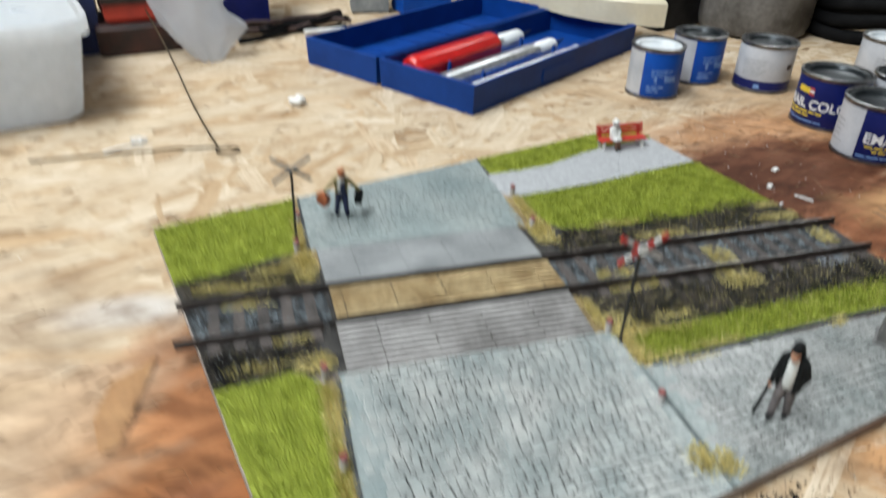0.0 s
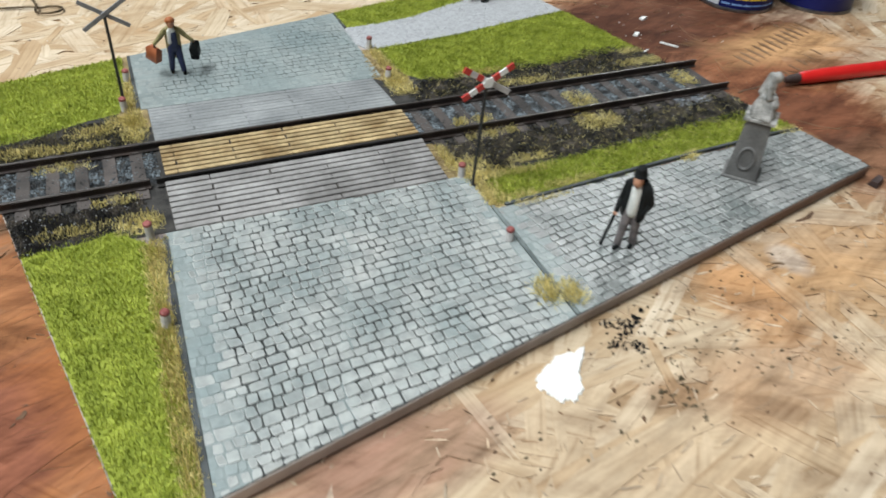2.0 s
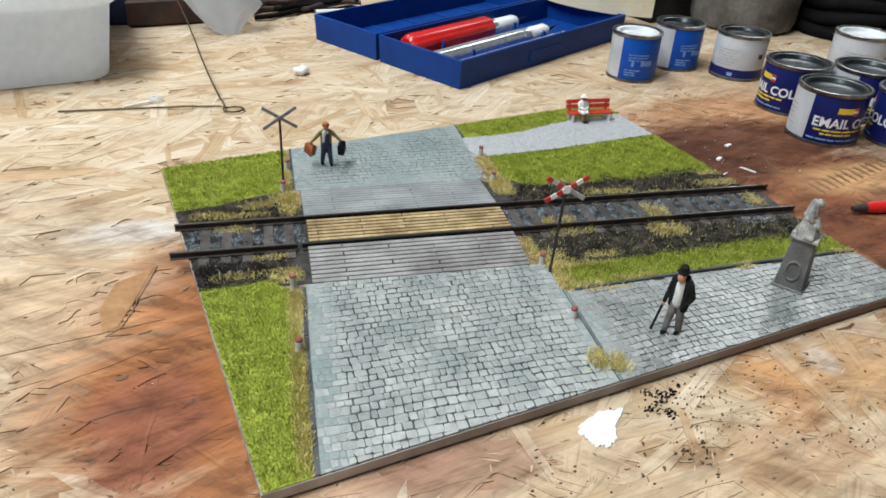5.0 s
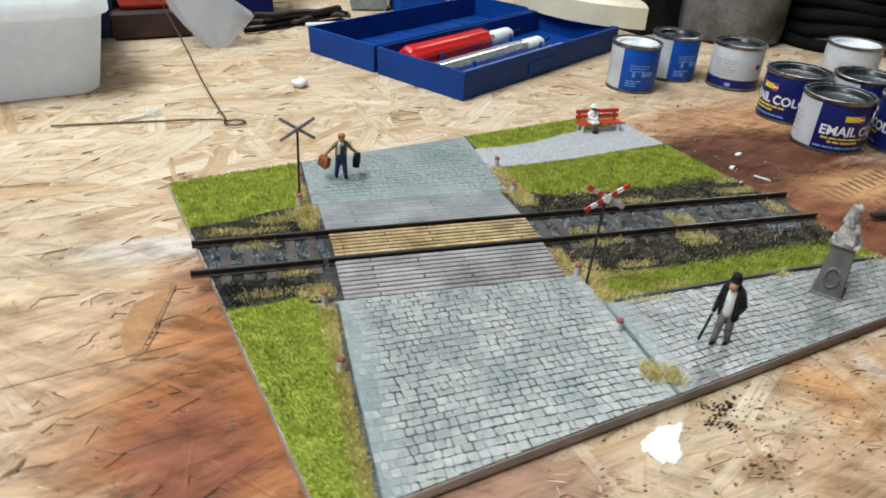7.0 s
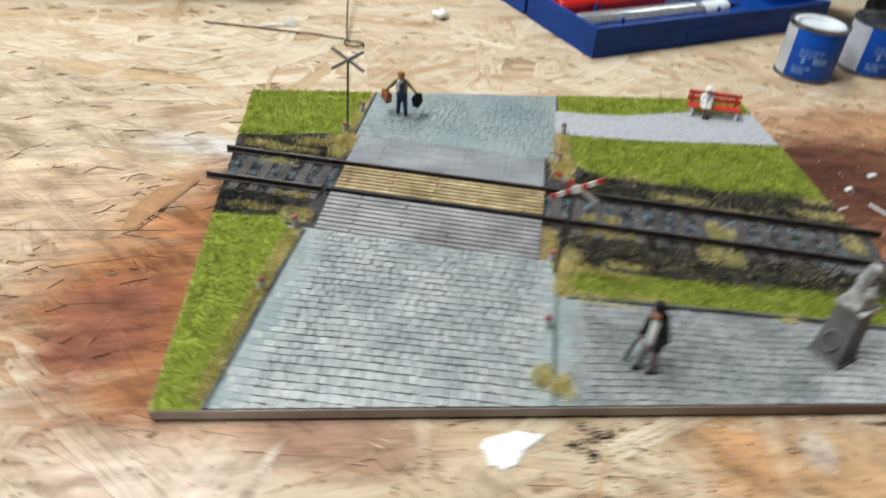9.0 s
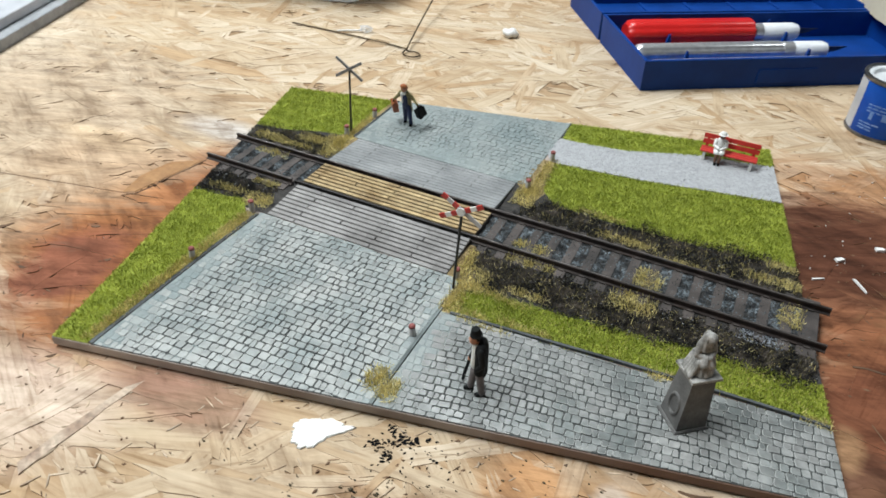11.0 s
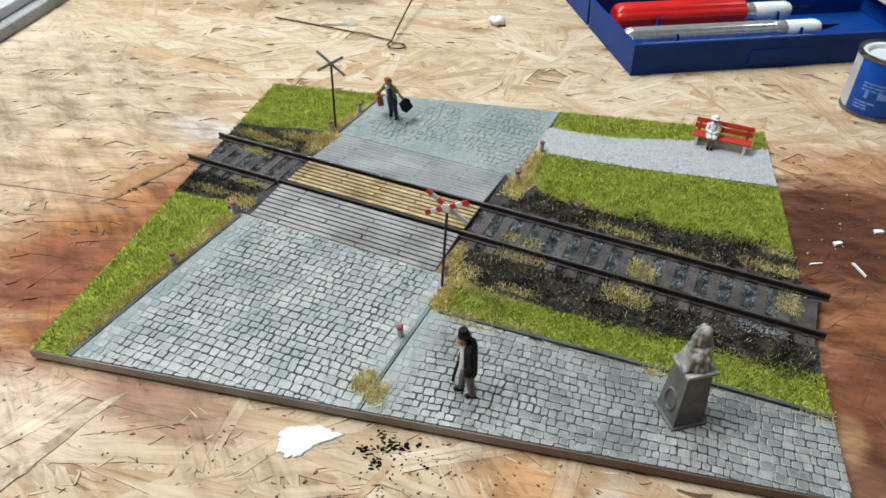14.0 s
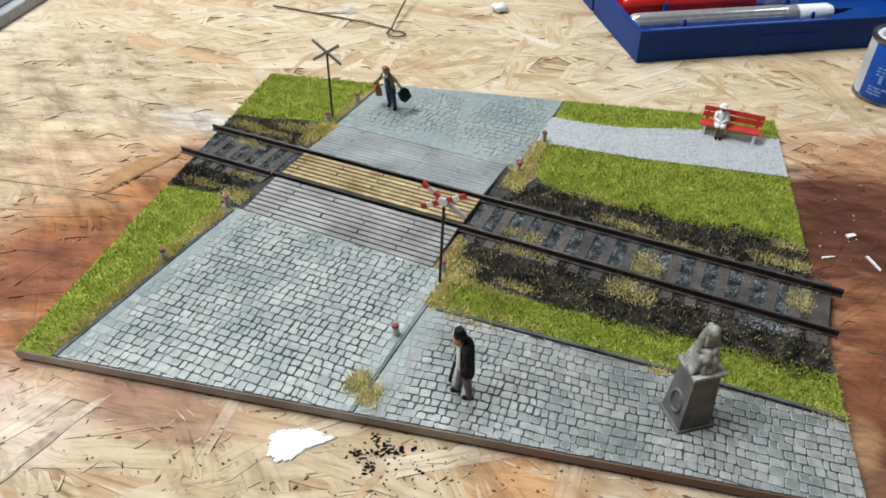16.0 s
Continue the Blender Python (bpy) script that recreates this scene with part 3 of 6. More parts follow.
# ---- cobbles ----
def clip(poly, region):
    """The part of a polygon within a convex region that turns left."""
    for (ax, ay), (bx, by) in zip(region, region[1:] + region[:1]):
        out = []
        for (px, py), (qx, qy) in zip(poly, poly[1:] + poly[:1]):
            dp, dq = (bx - ax) * (py - ay) - (by - ay) * (px - ax), (bx - ax) * (qy - ay) - (by - ay) * (qx - ax)
            if dp >= 0:
                out.append((px, py))
            if (dp >= 0) != (dq >= 0):
                s = dp / (dp - dq)
                out.append((px + s * (qx - px), py + s * (qy - py)))
        poly = out
        if len(poly) < 3:
            return []
    return poly


def stone(poly, z, gap, high):
    cut = []
    for (ax, ay), (bx, by), (dx, dy) in zip(poly[-1:] + poly[:-1], poly, poly[1:] + poly[:1]):
        for ox, oy in ((ax, ay), (dx, dy)):
            k = min(0.22, 0.3 / max(math.dist((ox, oy), (bx, by)), 0.01))
            cut.append((bx + (ox - bx) * k, by + (oy - by) * k))
    poly = cut
    cx, cy = sum(p[0] for p in poly) / len(poly), sum(p[1] for p in poly) / len(poly)

    def ring(shrink, zz):
        out = []
        for x, y in poly:
            d = max(math.hypot(x - cx, y - cy), 1e-3)
            k = max(0.2, 1 - shrink / d)
            out.append((cx + (x - cx) * k, cy + (y - cy) * k, zz))
        return out

    tip = rng.uniform(-0.05, 0.05)
    return [ring(gap, z - 0.4), ring(gap + 0.03, z + high * 0.72 + tip), ring(gap + 0.16, z + high + tip)]


def cobbles(name, region, row, width, angle, gap, high, mats, label, near, z=TOP - 0.1, wave=0.25, seed=3, fade=(), clear=(), drift=1.0):
    """Rows of uneven setts within a four-sided region; those nearest the front are stones of their own.
    fade: bands where pale grime fills the joints: x at the front, x at the back, half width, height of the filling.
    clear: ellipses (centre, radii) where the joints stay open and all the rest is filled."""
    r = random.Random(seed)
    base = thing(name, 0, 0, 0, 0, label, "paving", kind="structure")
    y0, y1 = min(p[1] for p in region), max(p[1] for p in region)

    def filled(x, y):
        f = (y - y0) / (y1 - y0)
        if clear:
            near_patch = min(math.hypot((x - cx) / rx, (y - cy) / ry) for cx, cy, rx, ry in clear) + 0.35 * noise.noise(Vector((x * 0.12, y * 0.12, seed)))
            return 0.17 * max(0.0, min(1.0, 2.2 * (near_patch - 0.8))) + 0.03 * noise.noise(Vector((x * 0.2, y * 0.2, seed + 3)))
        best = max([high_fill * max(0.0, min(1.0, 1.25 * (1 - abs(x - (xa + (xb - xa) * f)) / half))) for xa, xb, half, high_fill in fade] + [0.0])
        return best + 0.05 * noise.noise(Vector((x * 0.09, y * 0.09, seed + 3))) * (1 if best > 0.12 else 0.4)

    n = 110
    (ax, ay), (bx, by), (ex, ey), (dx, dy) = region
    bed = Shape()
    for j in range(n + 1):
        for i in range(n + 1):
            u, v = i / n, j / n
            x, y = (ax * (1 - u) + bx * u) * (1 - v) + (dx * (1 - u) + ex * u) * v, (ay * (1 - u) + by * u) * (1 - v) + (dy * (1 - u) + ey * u) * v
            bed.v.append((x, y, z - 0.02 + max(-0.05, filled(x, y))))
    for j in range(n):
        for i in range(n):
            k = j * (n + 1) + i
            bed.f.append((k, k + 1, k + n + 2, k + n + 1))
            bed.m.append(1 if bed.v[k][2] > z + 0.06 else 0)
    part("bedding", Shape().prism(region, 3.2, z - 0.1), mats[1], base)
    part("joint_filling", bed, [mats[1], M_JOINT_BACK], base, "grime in the joints")
    c, s = math.cos(angle), math.sin(angle)

    def at(u, v):
        u2 = u + wave * math.sin(v * 0.11 + seed) + 0.8 * drift * noise.noise(Vector((u * 0.06, v * 0.06, seed)))
        v2 = v + wave * math.sin(u * 0.13 + seed * 2) + 1.2 * drift * noise.noise(Vector((u * 0.035, v * 0.035, seed + 5)))
        return (c * u2 - s * v2, s * u2 + c * v2)

    loc = [(c * x + s * y, -s * x + c * y) for x, y in region]
    u0, u1, v0, v1 = min(p[0] for p in loc) - 6, max(p[0] for p in loc) + 6, min(p[1] for p in loc) - 6, max(p[1] for p in loc) + 6
    found, v = [], v0
    while v < v1:
        h, u = row * r.uniform(0.86, 1.16), u0 + r.uniform(0, width)
        while u < u1:
            w = width * r.choice((0.62, 0.78, 0.9, 1.0, 1.05, 1.2, 1.4))
            j = [r.uniform(-0.2, 0.2) * (0.4 + 0.6 * drift) for _ in range(8)]
            quad = [at(u + j[0], v + j[1]), at(u + w + j[2], v + j[3]), at(u + w + j[4], v + h + j[5]), at(u + j[6], v + h + j[7])]
            poly = clip(quad, region)
            if len(poly) >= 3:
                area = abs(sum(a[0] * b[1] - b[0] * a[1] for a, b in zip(poly, poly[1:] + poly[:1]))) / 2
                if area > 1.2:
                    found.append(poly)
            u += w
        v += h
    found.sort(key=lambda p: sum(q[1] - 0.24 * q[0] for q in p) / len(p))
    rest = Shape()
    for k, poly in enumerate(found):
        edge = min(1.0, min(abs((b[0] - a[0]) * (poly[0][1] - a[1]) - (b[1] - a[1]) * (poly[0][0] - a[0])) / math.dist(a, b) for a, b in zip(region, region[1:] + region[:1])) / 9)
        g, hh = gap * (0.55 + 0.45 * edge), high * (0.6 + 0.4 * edge)
        mx, my = sum(q[0] for q in poly) / len(poly), sum(q[1] for q in poly) / len(poly)
        worn = filled(mx, my) > r.uniform(0.08, 0.24)
        rings = stone(poly, z, g * (0.8 if worn else 1), hh)
        n, face, rim = len(poly) * 2, 1 if worn else 0, 2 if worn else 3
        if k < near:
            sett = Shape().rings(rings, face)
            sett.m[n:2 * n] = [rim] * n
            part("cobble", sett, [mats[0], M_STONE_BACK, M_STONE_BACK, mats[2]], base)
        else:
            rest.rings(rings, face)
            rest.m[-n - 2:-2] = [rim] * n
    tagged(part("cobble_rest", rest, [mats[0], M_STONE_BACK, M_STONE_BACK, mats[2]], base), kind="stuff")
    return base


ROAD_FRONT = [(-75.0, front_y(-75.0) + IN), (0.2, front_y(0.2) + IN), (0.2, -19.6), (-73.6, -19.6)]
ROAD_BACK = [(-73.2, 40.5), (-1.5, 40.5), (-1.5, back_y(-1.5) - IN), (-73.2, back_y(-73.2) - IN)]
WALK = [(1.4, front_y(1.4) + IN), (FR[0] - IN, FR[1] + IN), (right_x(-28.5) - IN, -28.5), (1.4, -35.2)]
cobbles("road_1", ROAD_FRONT, 2.45, 2.5, 0.05, 0.15, 0.4, (M_STONE, M_JOINT, M_STONE_RIM), "grey-blue cobbled road with dark joints in front of the crossing", 290, fade=((-77, -75.5, 13, 0.22), (2.5, 2.5, 11, 0.22), (-54, -32, 5.5, 0.09)))
cobbles("pavement", WALK, 2.3, 2.35, 0.13, 0.145, 0.4, (M_STONE_WALK, M_JOINT, M_STONE_RIM), "grey cobbled pavement beside the road", 290, seed=9, fade=((0, 0, 11, 0.22),))
cobbles("road_2", ROAD_BACK, 2.5, 2.5, 0.03, 0.1, 0.22, (M_STONE_BACK, M_JOINT_MID, M_STONE_BACK), "smooth blue-grey cobbled road behind the crossing", 280, seed=5, clear=((-48, 62, 15, 13), (-55, 52, 13, 7), (-14, 68, 15, 24), (-28, 56, 6, 8), (-46, 76, 8, 5)), drift=0.25)

# ---- kerbs ----
def kerb(pts, w, z1, label, mat=M_KERB):
    s = Shape()
    for (ax, ay), (bx, by) in zip(pts, pts[1:]):
        d = math.dist((ax, ay), (bx, by))
        nx, ny = -(by - ay) / d * w / 2, (bx - ax) / d * w / 2
        s.prism([(ax - nx, ay - ny), (bx - nx, by - ny), (bx + nx, by + ny), (ax + nx, ay + ny)], 3.2, z1, bev=0.12)
    return tagged(part("kerb", s, mat), label, "kerb", kind="structure")


kerb([(0.75, front_y(0.75) + IN), (0.7, -50), (0.8, -34)], 0.8, 4.3, "dark grey kerb between road and pavement", M_KERB_ROAD)
kerb([(4, -34.8), (28, -32.9), (48, -31.2), (66, -29.9), (97, -28.3), (105, -28.5)], 0.85, 4.65, "dark kerb along the grass strip")
kerb([(-75.4, front_y(-75.4) + IN), (-74.9, -50), (-74.0, -21)], 1.2, 4.4, "dark edging along the road and the grass")
kerb([(-73.9, 41), (-73.6, back_y(-73.6) - IN)], 0.9, 4.25, "dark edging along the back road")
kerb([(-0.8, 81), (-1.2, back_y(-1.2) - IN)], 0.7, 4.2, "dark edging where the grass meets the back road")

# ---- plank crossing ----
def planks(name, x0, x1, y0, y1, rows, lengths, z, mat, label, seed, gap=0.33, far=None, under=None, first=-61.0, odd=0, deep=0.55):
    """Rows of planks laid in half bond from a butt joint at `first`."""
    r = random.Random(seed)
    base = thing(name, 0, 0, 0, 0, label, "plank crossing")
    slope = ((z if far is None else far) - z) / (y1 - y0)

    def ramped(shape):
        shape.v = [(x, y, h + slope * (y - y0) if h > 3.3 else h) for x, y, h in shape.v]
        return shape

    part("bedding", ramped(Shape().box(x0, x1, y0, y1, 3.2, z - deep)), under or M_GAP, base)
    h = (y1 - y0) / rows
    for k in range(rows):
        x = first - lengths * (1 + 0.5 * ((k + odd) % 2))
        while x < x1:
            a, b = max(x + r.uniform(-0.25, 0.25), x0), min(x + lengths, x1)
            if b - a > 0.8:
                part("plank", ramped(Shape().box(a + 0.14, b - 0.14, y0 + k * h + gap, y0 + (k + 1) * h - gap, z - 0.6, z + r.uniform(-0.05, 0.05), bev=0.1)), mat, base)
            x += lengths
    return base


planks("plank_crossing", -71.5, -4.5, -19.4, -1.0, 9, 28.6, TOP + 0.15, M_PLANK, "grey-brown wooden plank crossing in front of the rails", 1, 0.26, far=5.75)
planks("plank_crossing", -71.5, -4.5, 18.4, 40.2, 11, 28.6, 5.75, M_PLANK_BACK, "blue-grey plank crossing behind the rails, haze in its colour", 2, 0.13, far=TOP + 0.15, under=M_GAP_PALE, deep=0.14)
planks("plank_crossing", -71.0, -4.2, 1.5, 15.8, 7, 28.6, 5.9, M_PLANK_Y, "yellowish wooden planks between the rails of the crossing", 4, 0.33, first=-53.5, odd=1)

# ---- track ----
TRACK = thing("railway_track", 0, 0, 0, 0, "model railway track with rusty rails on dark sleepers", "track")


M_RAIL_BLACK = mottled("rail_black", (0.010, 0.009, 0.0085), (0.028, 0.024, 0.022), 150, 0.6, 0.1)
# Bare metal, brightened to carry the thin highlight line of the rail tops.
M_RAIL_TOP = mottled("rail_top_highlight", (0.10, 0.09, 0.082), (0.38, 0.36, 0.345), 120, 0.28, 0.85, grain=0.5)


def rail(x0, x1, y, mat=M_RAIL):
    prof = [(-1.1, 4.3), (1.1, 4.3), (1.1, 4.5), (0.22, 4.7), (0.22, 5.7), (0.45, 5.85), (0.45, 6.35), (0.3, 6.45), (-0.3, 6.45), (-0.45, 6.35), (-0.45, 5.85), (-0.22, 5.7), (-0.22, 4.7), (-1.1, 4.5)]
    steel = part("rail", Shape().rings([[(x, y + a, z) for a, z in prof] for x in (x0, x1)]), mat, TRACK, "blackened rail set in the crossing" if mat is not M_RAIL else "")
    part("railhead", Shape().box(x0 + 0.2, x1 - 0.2, y - 0.2, y + 0.2, 6.42, 6.5, bev=0.03), M_RAIL_TOP if mat is M_RAIL else mat, steel, "narrow strip along the rail top")


rail(-112.3, -74.6, 0.0)
rail(-73.2, -4.4, 0.0, M_RAIL_BLACK)
rail(-4.4, 102.4, 0.0)
rail(-112.3, 102.9, 17.3)
for X in [-102.6 + 6.45 * k for k in range(5)] + [-0.1 + 6.56 * k for k in range(15)] + [97.6]:
    w, half = rng.uniform(-0.15, 0.15), 2.6 if X > 96 else 1.55
    s = Shape().box(X - half, X + half, -4.7 + w, 21.9 + w, 3.0, 4.32, bev=0.12)
    for y in (0, 17.3):
        for side in (-1, 1):
            s.box(X - 0.8, X + 0.8, y + side * 1.15 - 0.3, y + side * 1.15 + 0.3, 4.2, 4.75)
    part("sleeper", s, M_SLEEPER, TRACK)
grains("ballast", [(left_x(2) + 0.5, 1.5), (-72, 1.5), (-72, 16), (left_x(16) + 0.5, 16)], 1900, 0.4, M_BALLAST, "blue-grey ballast between the rails", 3.87)
grains("ballast", [(-4, 1.5), (right_x(1.5) - 0.5, 1.5), (right_x(16) - 0.5, 16), (-4, 16)], 5200, 0.4, M_BALLAST, "blue-grey ballast between the sleepers", 3.87)


M_ASH = mottled("pale_ash", (0.22, 0.25, 0.29), (0.36, 0.39, 0.43), 200, 0.8, island=0.3)


def ragged(poly, amount):
    """The polygon with its long edges broken into an uneven line."""
    out = []
    for (ax, ay), (bx, by) in zip(poly, poly[1:] + poly[:1]):
        n = max(1, int(math.dist((ax, ay), (bx, by)) / 3))
        for k in range(n):
            x, y = ax + (bx - ax) * k / n, ay + (by - ay) * k / n
            out.append((x + amount * 0.5 * noise.noise(Vector((x * 0.21, y * 0.21, 3))), y + amount * (noise.noise(Vector((x * 0.16, y * 0.1, 8))) + 0.6 * noise.noise(Vector((x * 0.5, y * 0.3, 2))))))
    return out


DARK_RF = ragged([(0, -4.4), (right_x(-4) - 0.5, -4.4), (right_x(-14) - 0.5, -15), (72, -17), (41, -19.5), (24, -18.5), (10, -20), (0, -16)], 4.0)
DARK_RB = ragged([(2, 19), (right_x(19) - 0.5, 19), (right_x(36) - 0.5, 36.5), (77, 38.5), (62, 36.5), (53, 34.5), (44, 36.5), (35, 31), (28, 34.5), (17, 35), (6, 31)], 4.0)
DARK_LF = ragged([(left_x(-4) + 0.5, -4.2), (-76, -4.2), (-80, -12), (-88, -16), (left_x(-18) + 0.5, -18)], 3.0)
DARK_LB = ragged([(left_x(19) + 0.5, 19), (-76, 19), (-80, 36), (-92, 36), (left_x(30) + 0.5, 31)], 4.0)
for poly, count in ((DARK_RF, 5200), (DARK_RB, 4600), (DARK_LF, 2200), (DARK_LB, 800)):
    grains("cinders", poly, count, 0.42, M_BALLAST_D, "black-brown cinders beside the track", TOP - 0.05, 0.8)

for x0, x1 in ((left_x(-2) + 0.5, -76), (-2, right_x(-3) - 0.5)):
    grains("cinders", [(x0, -4.8), (x1, -4.8), (x1, -1.4), (x0, -1.4)], int((x1 - x0) * 5), 0.36, M_BALLAST_D, "dark cinders between the sleeper ends", 3.85, 0.2)
    grains("cinders", [(x0, 18.8), (x1 - 3, 18.8), (x1 - 3, 23), (x0, 23)], int((x1 - x0) * 5), 0.36, M_BALLAST_D, "dark cinders between the sleeper ends", 3.85, 0.2)
# Pale grains put the sparkle of the cinders into colour.
for poly in (DARK_RF, DARK_RB, DARK_LF):
    grains("pale_grit", poly, 190, 0.19, M_GRAVEL, "few pale grains as glints on the cinders", TOP + 0.15, 1.0)
grains("pale_grit", [(78, -6), (90, -6), (92, -1), (80, -1)], 420, 0.2, M_ASH, "pale ash strewn beside the rail", TOP + 0.1, 1.5)
# ---- grass ----
for poly, what in ((LF, "bright green static grass beside the cobbled road"), (LB, "bright green static grass behind the track"), (RB, "bright green static grass meadow by the footpath"),
                   (RS, "bright green static grass behind the footpath"), (RF, "bright green static grass strip along the pavement")):
    blades("grass", poly, 15, 0.85, 0.2, M_GRASS, what, 0.7, lean=1.1, group="static grass")


for poly, per in ((RF, 4.5), (RB, 1.6), (LF, 0.9), (LB, 0.1)):
    blades("grass", poly, per, 0.95, 0.2, M_GRASS_DEEP, "darker green blades among the static grass", 0.5, lean=1.0, group="static grass")


blades("dry_grass", RF, 0.8, 1.0, 0.22, M_DRY, "dry straw scattered in the grass strip", 0.3, TOP, 1.0, "dry tufts")


def tuft(x, y, rx, ry, per, length, label="dry yellow grass tufts on the ground"):
    poly = [(x + rx * math.cos(k * 0.524) * rng.uniform(0.75, 1.2), y + ry * math.sin(k * 0.524) * rng.uniform(0.75, 1.2)) for k in range(12)]
    blades("dry_grass", poly, per, length, 0.25, M_DRY, label, 1.3, TOP + 0.1, 1.05, "dry tufts")


grains("earth_crumbs", [(-4.3, 40.6), (4.5, 31), (6.5, 38), (5, 61), (-1.4, 61)], 500, 0.3, M_EARTH, "loose dry earth on the verge", TOP - 0.05)
grains("earth_crumbs", [(-4.2, -2.5), (-0.5, -2.5), (3.8, -20), (3.8, -34.5), (1.2, -34.5), (1.2, -19.8), (-4.2, -19.6)], 420, 0.3, M_EARTH, "loose dry earth beside the crossing", TOP - 0.05)


M_OLIVE = mottled("olive_fibre", (0.055, 0.048, 0.017), (0.20, 0.17, 0.07), 200, 0.8, island=0.5)


def flock(poly, per):
    """Dark turf fibres that spill over the edges of the cinders."""
    blades("dark_flock", poly, per, 0.9, 0.22, M_BALLAST_D, "black-brown turf fibres beside the track", 2.0, TOP, 0.9, "dark flock")


for poly, dark, olive in ((DARK_RF, 5, 4.0), (DARK_RB, 5, 3.2), (DARK_LF, 5, 2.6), (DARK_LB, 2.5, 6)):
    flock(poly, dark)
    blades("olive_flock", poly, olive, 0.9, 0.2, M_OLIVE, "olive turf fibres among the cinders", 2.6, TOP, 0.9, "olive flock")
for poly in (DARK_RF, DARK_RB):
    blades("dry_grass", poly, 0.45, 1.2, 0.2, M_DRY, "few straw threads among the cinders", 1.5, TOP + 0.1, 1.0, "dry tufts")
# centre and radii of the dry tufts
TUFTS_WEST = [
    (-75.6, 36, 2.4, 5), (-75.3, 50, 1.3, 10), (-103, 25, 6, 3), (-86, 31, 7, 3), (-79, 35, 4, 3), (-76, -30, 2.2, 9), (-76.4, 52, 1.2, 8), (-92, -13, 8, 2),
    (-90, 24, 9, 1.8), (-83, -4, 6, 2), (-94, 15, 7, 2.5), (-76, 29, 4, 7), (-79, -14, 6, 4), (-77.0, -42, 2.0, 18), (-77.4, -75, 1.9, 16), (-76.8, -58, 1.6, 12),
]
TUFTS_VERGE = [
    (-1.2, -10, 2.0, 7), (2.4, -27, 1.6, 6), (2.6, 47, 2.0, 10), (1.5, 37, 3, 4), (14, -35.3, 10, 0.9), (62, -31.6, 2.2, 1.6), (3, -30, 3.5, 5), (4, -18, 5, 7), (9, -21, 6, 2), (18, -22.5, 6, 1.2),
    (2, 33, 4, 8), (102, -28, 5, 1.5), (65, -30.2, 3, 1.3), (8, -32.8, 9, 1.6), (2, 54, 1.6, 8), (25, -31, 9, 1.2),
]
TUFTS_TRACK = [
    (60, 20.5, 8, 1.5), (87, 25.5, 9, 2.5), (40, 23.8, 10, 2.5), (10, 5.7, 2.5, 2.5), (17, 5.5, 3.5, 2.5), (15.5, -2.2, 8, 2), (49, -6, 8, 5), (20, -17, 7, 1.6),
    (88, 34, 6, 2), (30, 34, 9, 1.2), (51.5, 7.5, 4.5, 5.5), (93, 10, 4, 6),
]
for x, y, rx, ry in TUFTS_WEST + TUFTS_VERGE + TUFTS_TRACK:
    tuft(x, y, rx, ry, 9.0, 1.35)
blades("dry_grass", [(-79.2, -21), (-75.6, -21), (-76.6, front_y(-76.6) + 1), (-79.6, front_y(-79.6) + 1)], 5, 1.3, 0.24, M_DRY, "strip of dry yellow grass along the road edging", 1.0, TOP + 0.1, 1.0, "dry tufts")
tuft(-2.0, -66, 2.3, 4.4, 12, 2.6, "dry yellow grass tuft growing on the kerb")
tuft(2.6, -68.3, 2.2, 3.6, 12, 2.4, "dry yellow grass tuft growing on the pavement")

# ---- more materials ----
M_BLUE_BOX = mottled("blue_plastic", (0.0015, 0.034, 0.19), (0.0025, 0.046, 0.25), 60, 0.5, spec=0.2, fine=900, relief=0.15, relief_mm=0.1, grain=0.1)
M_RED_PLASTIC = mottled("red_plastic", (0.50, 0.012, 0.012), (0.60, 0.02, 0.018), 60, 0.3, grain=0.1)
M_SILVER = mottled("brushed_aluminium", (0.66, 0.67, 0.69), (0.84, 0.85, 0.87), 300, 0.28, 0.8, grain=0.1)
M_CLEAR = mottled("milky_cap", (0.70, 0.73, 0.76), (0.80, 0.82, 0.84), 200, 0.3, grain=0.1)
M_STEEL = mottled("dark_steel", (0.05, 0.05, 0.055), (0.11, 0.11, 0.12), 200, 0.3, 0.7)
M_TIN_METAL = mottled("tinned_metal", (0.15, 0.155, 0.16), (0.30, 0.30, 0.30), 300, 0.3, 0.95, grain=0.1)
M_LID_DARK = mottled("dark_lid", (0.02, 0.026, 0.03), (0.05, 0.057, 0.062), 150, 0.3, 0.6, grain=0.1)
M_LID_WHITE = mottled("white_lid", (0.54, 0.58, 0.61), (0.70, 0.72, 0.73), 120, 0.35, grain=0.1)
M_LABEL_BLUE = mottled("label_blue", (0.002, 0.056, 0.34), (0.004, 0.08, 0.43), 80, 0.4, spec=0.3, grain=0.1)
M_LABEL_NAVY = mottled("label_navy", (0.0045, 0.009, 0.08), (0.008, 0.014, 0.12), 80, 0.4, spec=0.3, grain=0.1)
M_LABEL_WHITE = mottled("label_white", (0.42, 0.44, 0.48), (0.54, 0.55, 0.58), 80, 0.45, grain=0.1)
M_YELLOW = mottled("print_yellow", (0.70, 0.50, 0.03), (0.80, 0.60, 0.05), 200, 0.45)
M_PRINT_WHITE = mottled("print_white", (0.72, 0.73, 0.75), (0.80, 0.80, 0.80), 200, 0.45)
M_PRINT_PALE = mottled("print_pale_blue", (0.10, 0.22, 0.52), (0.20, 0.34, 0.64), 200, 0.45)
M_PRINT_RED = mottled("print_red", (0.45, 0.03, 0.03), (0.55, 0.05, 0.04), 200, 0.45)
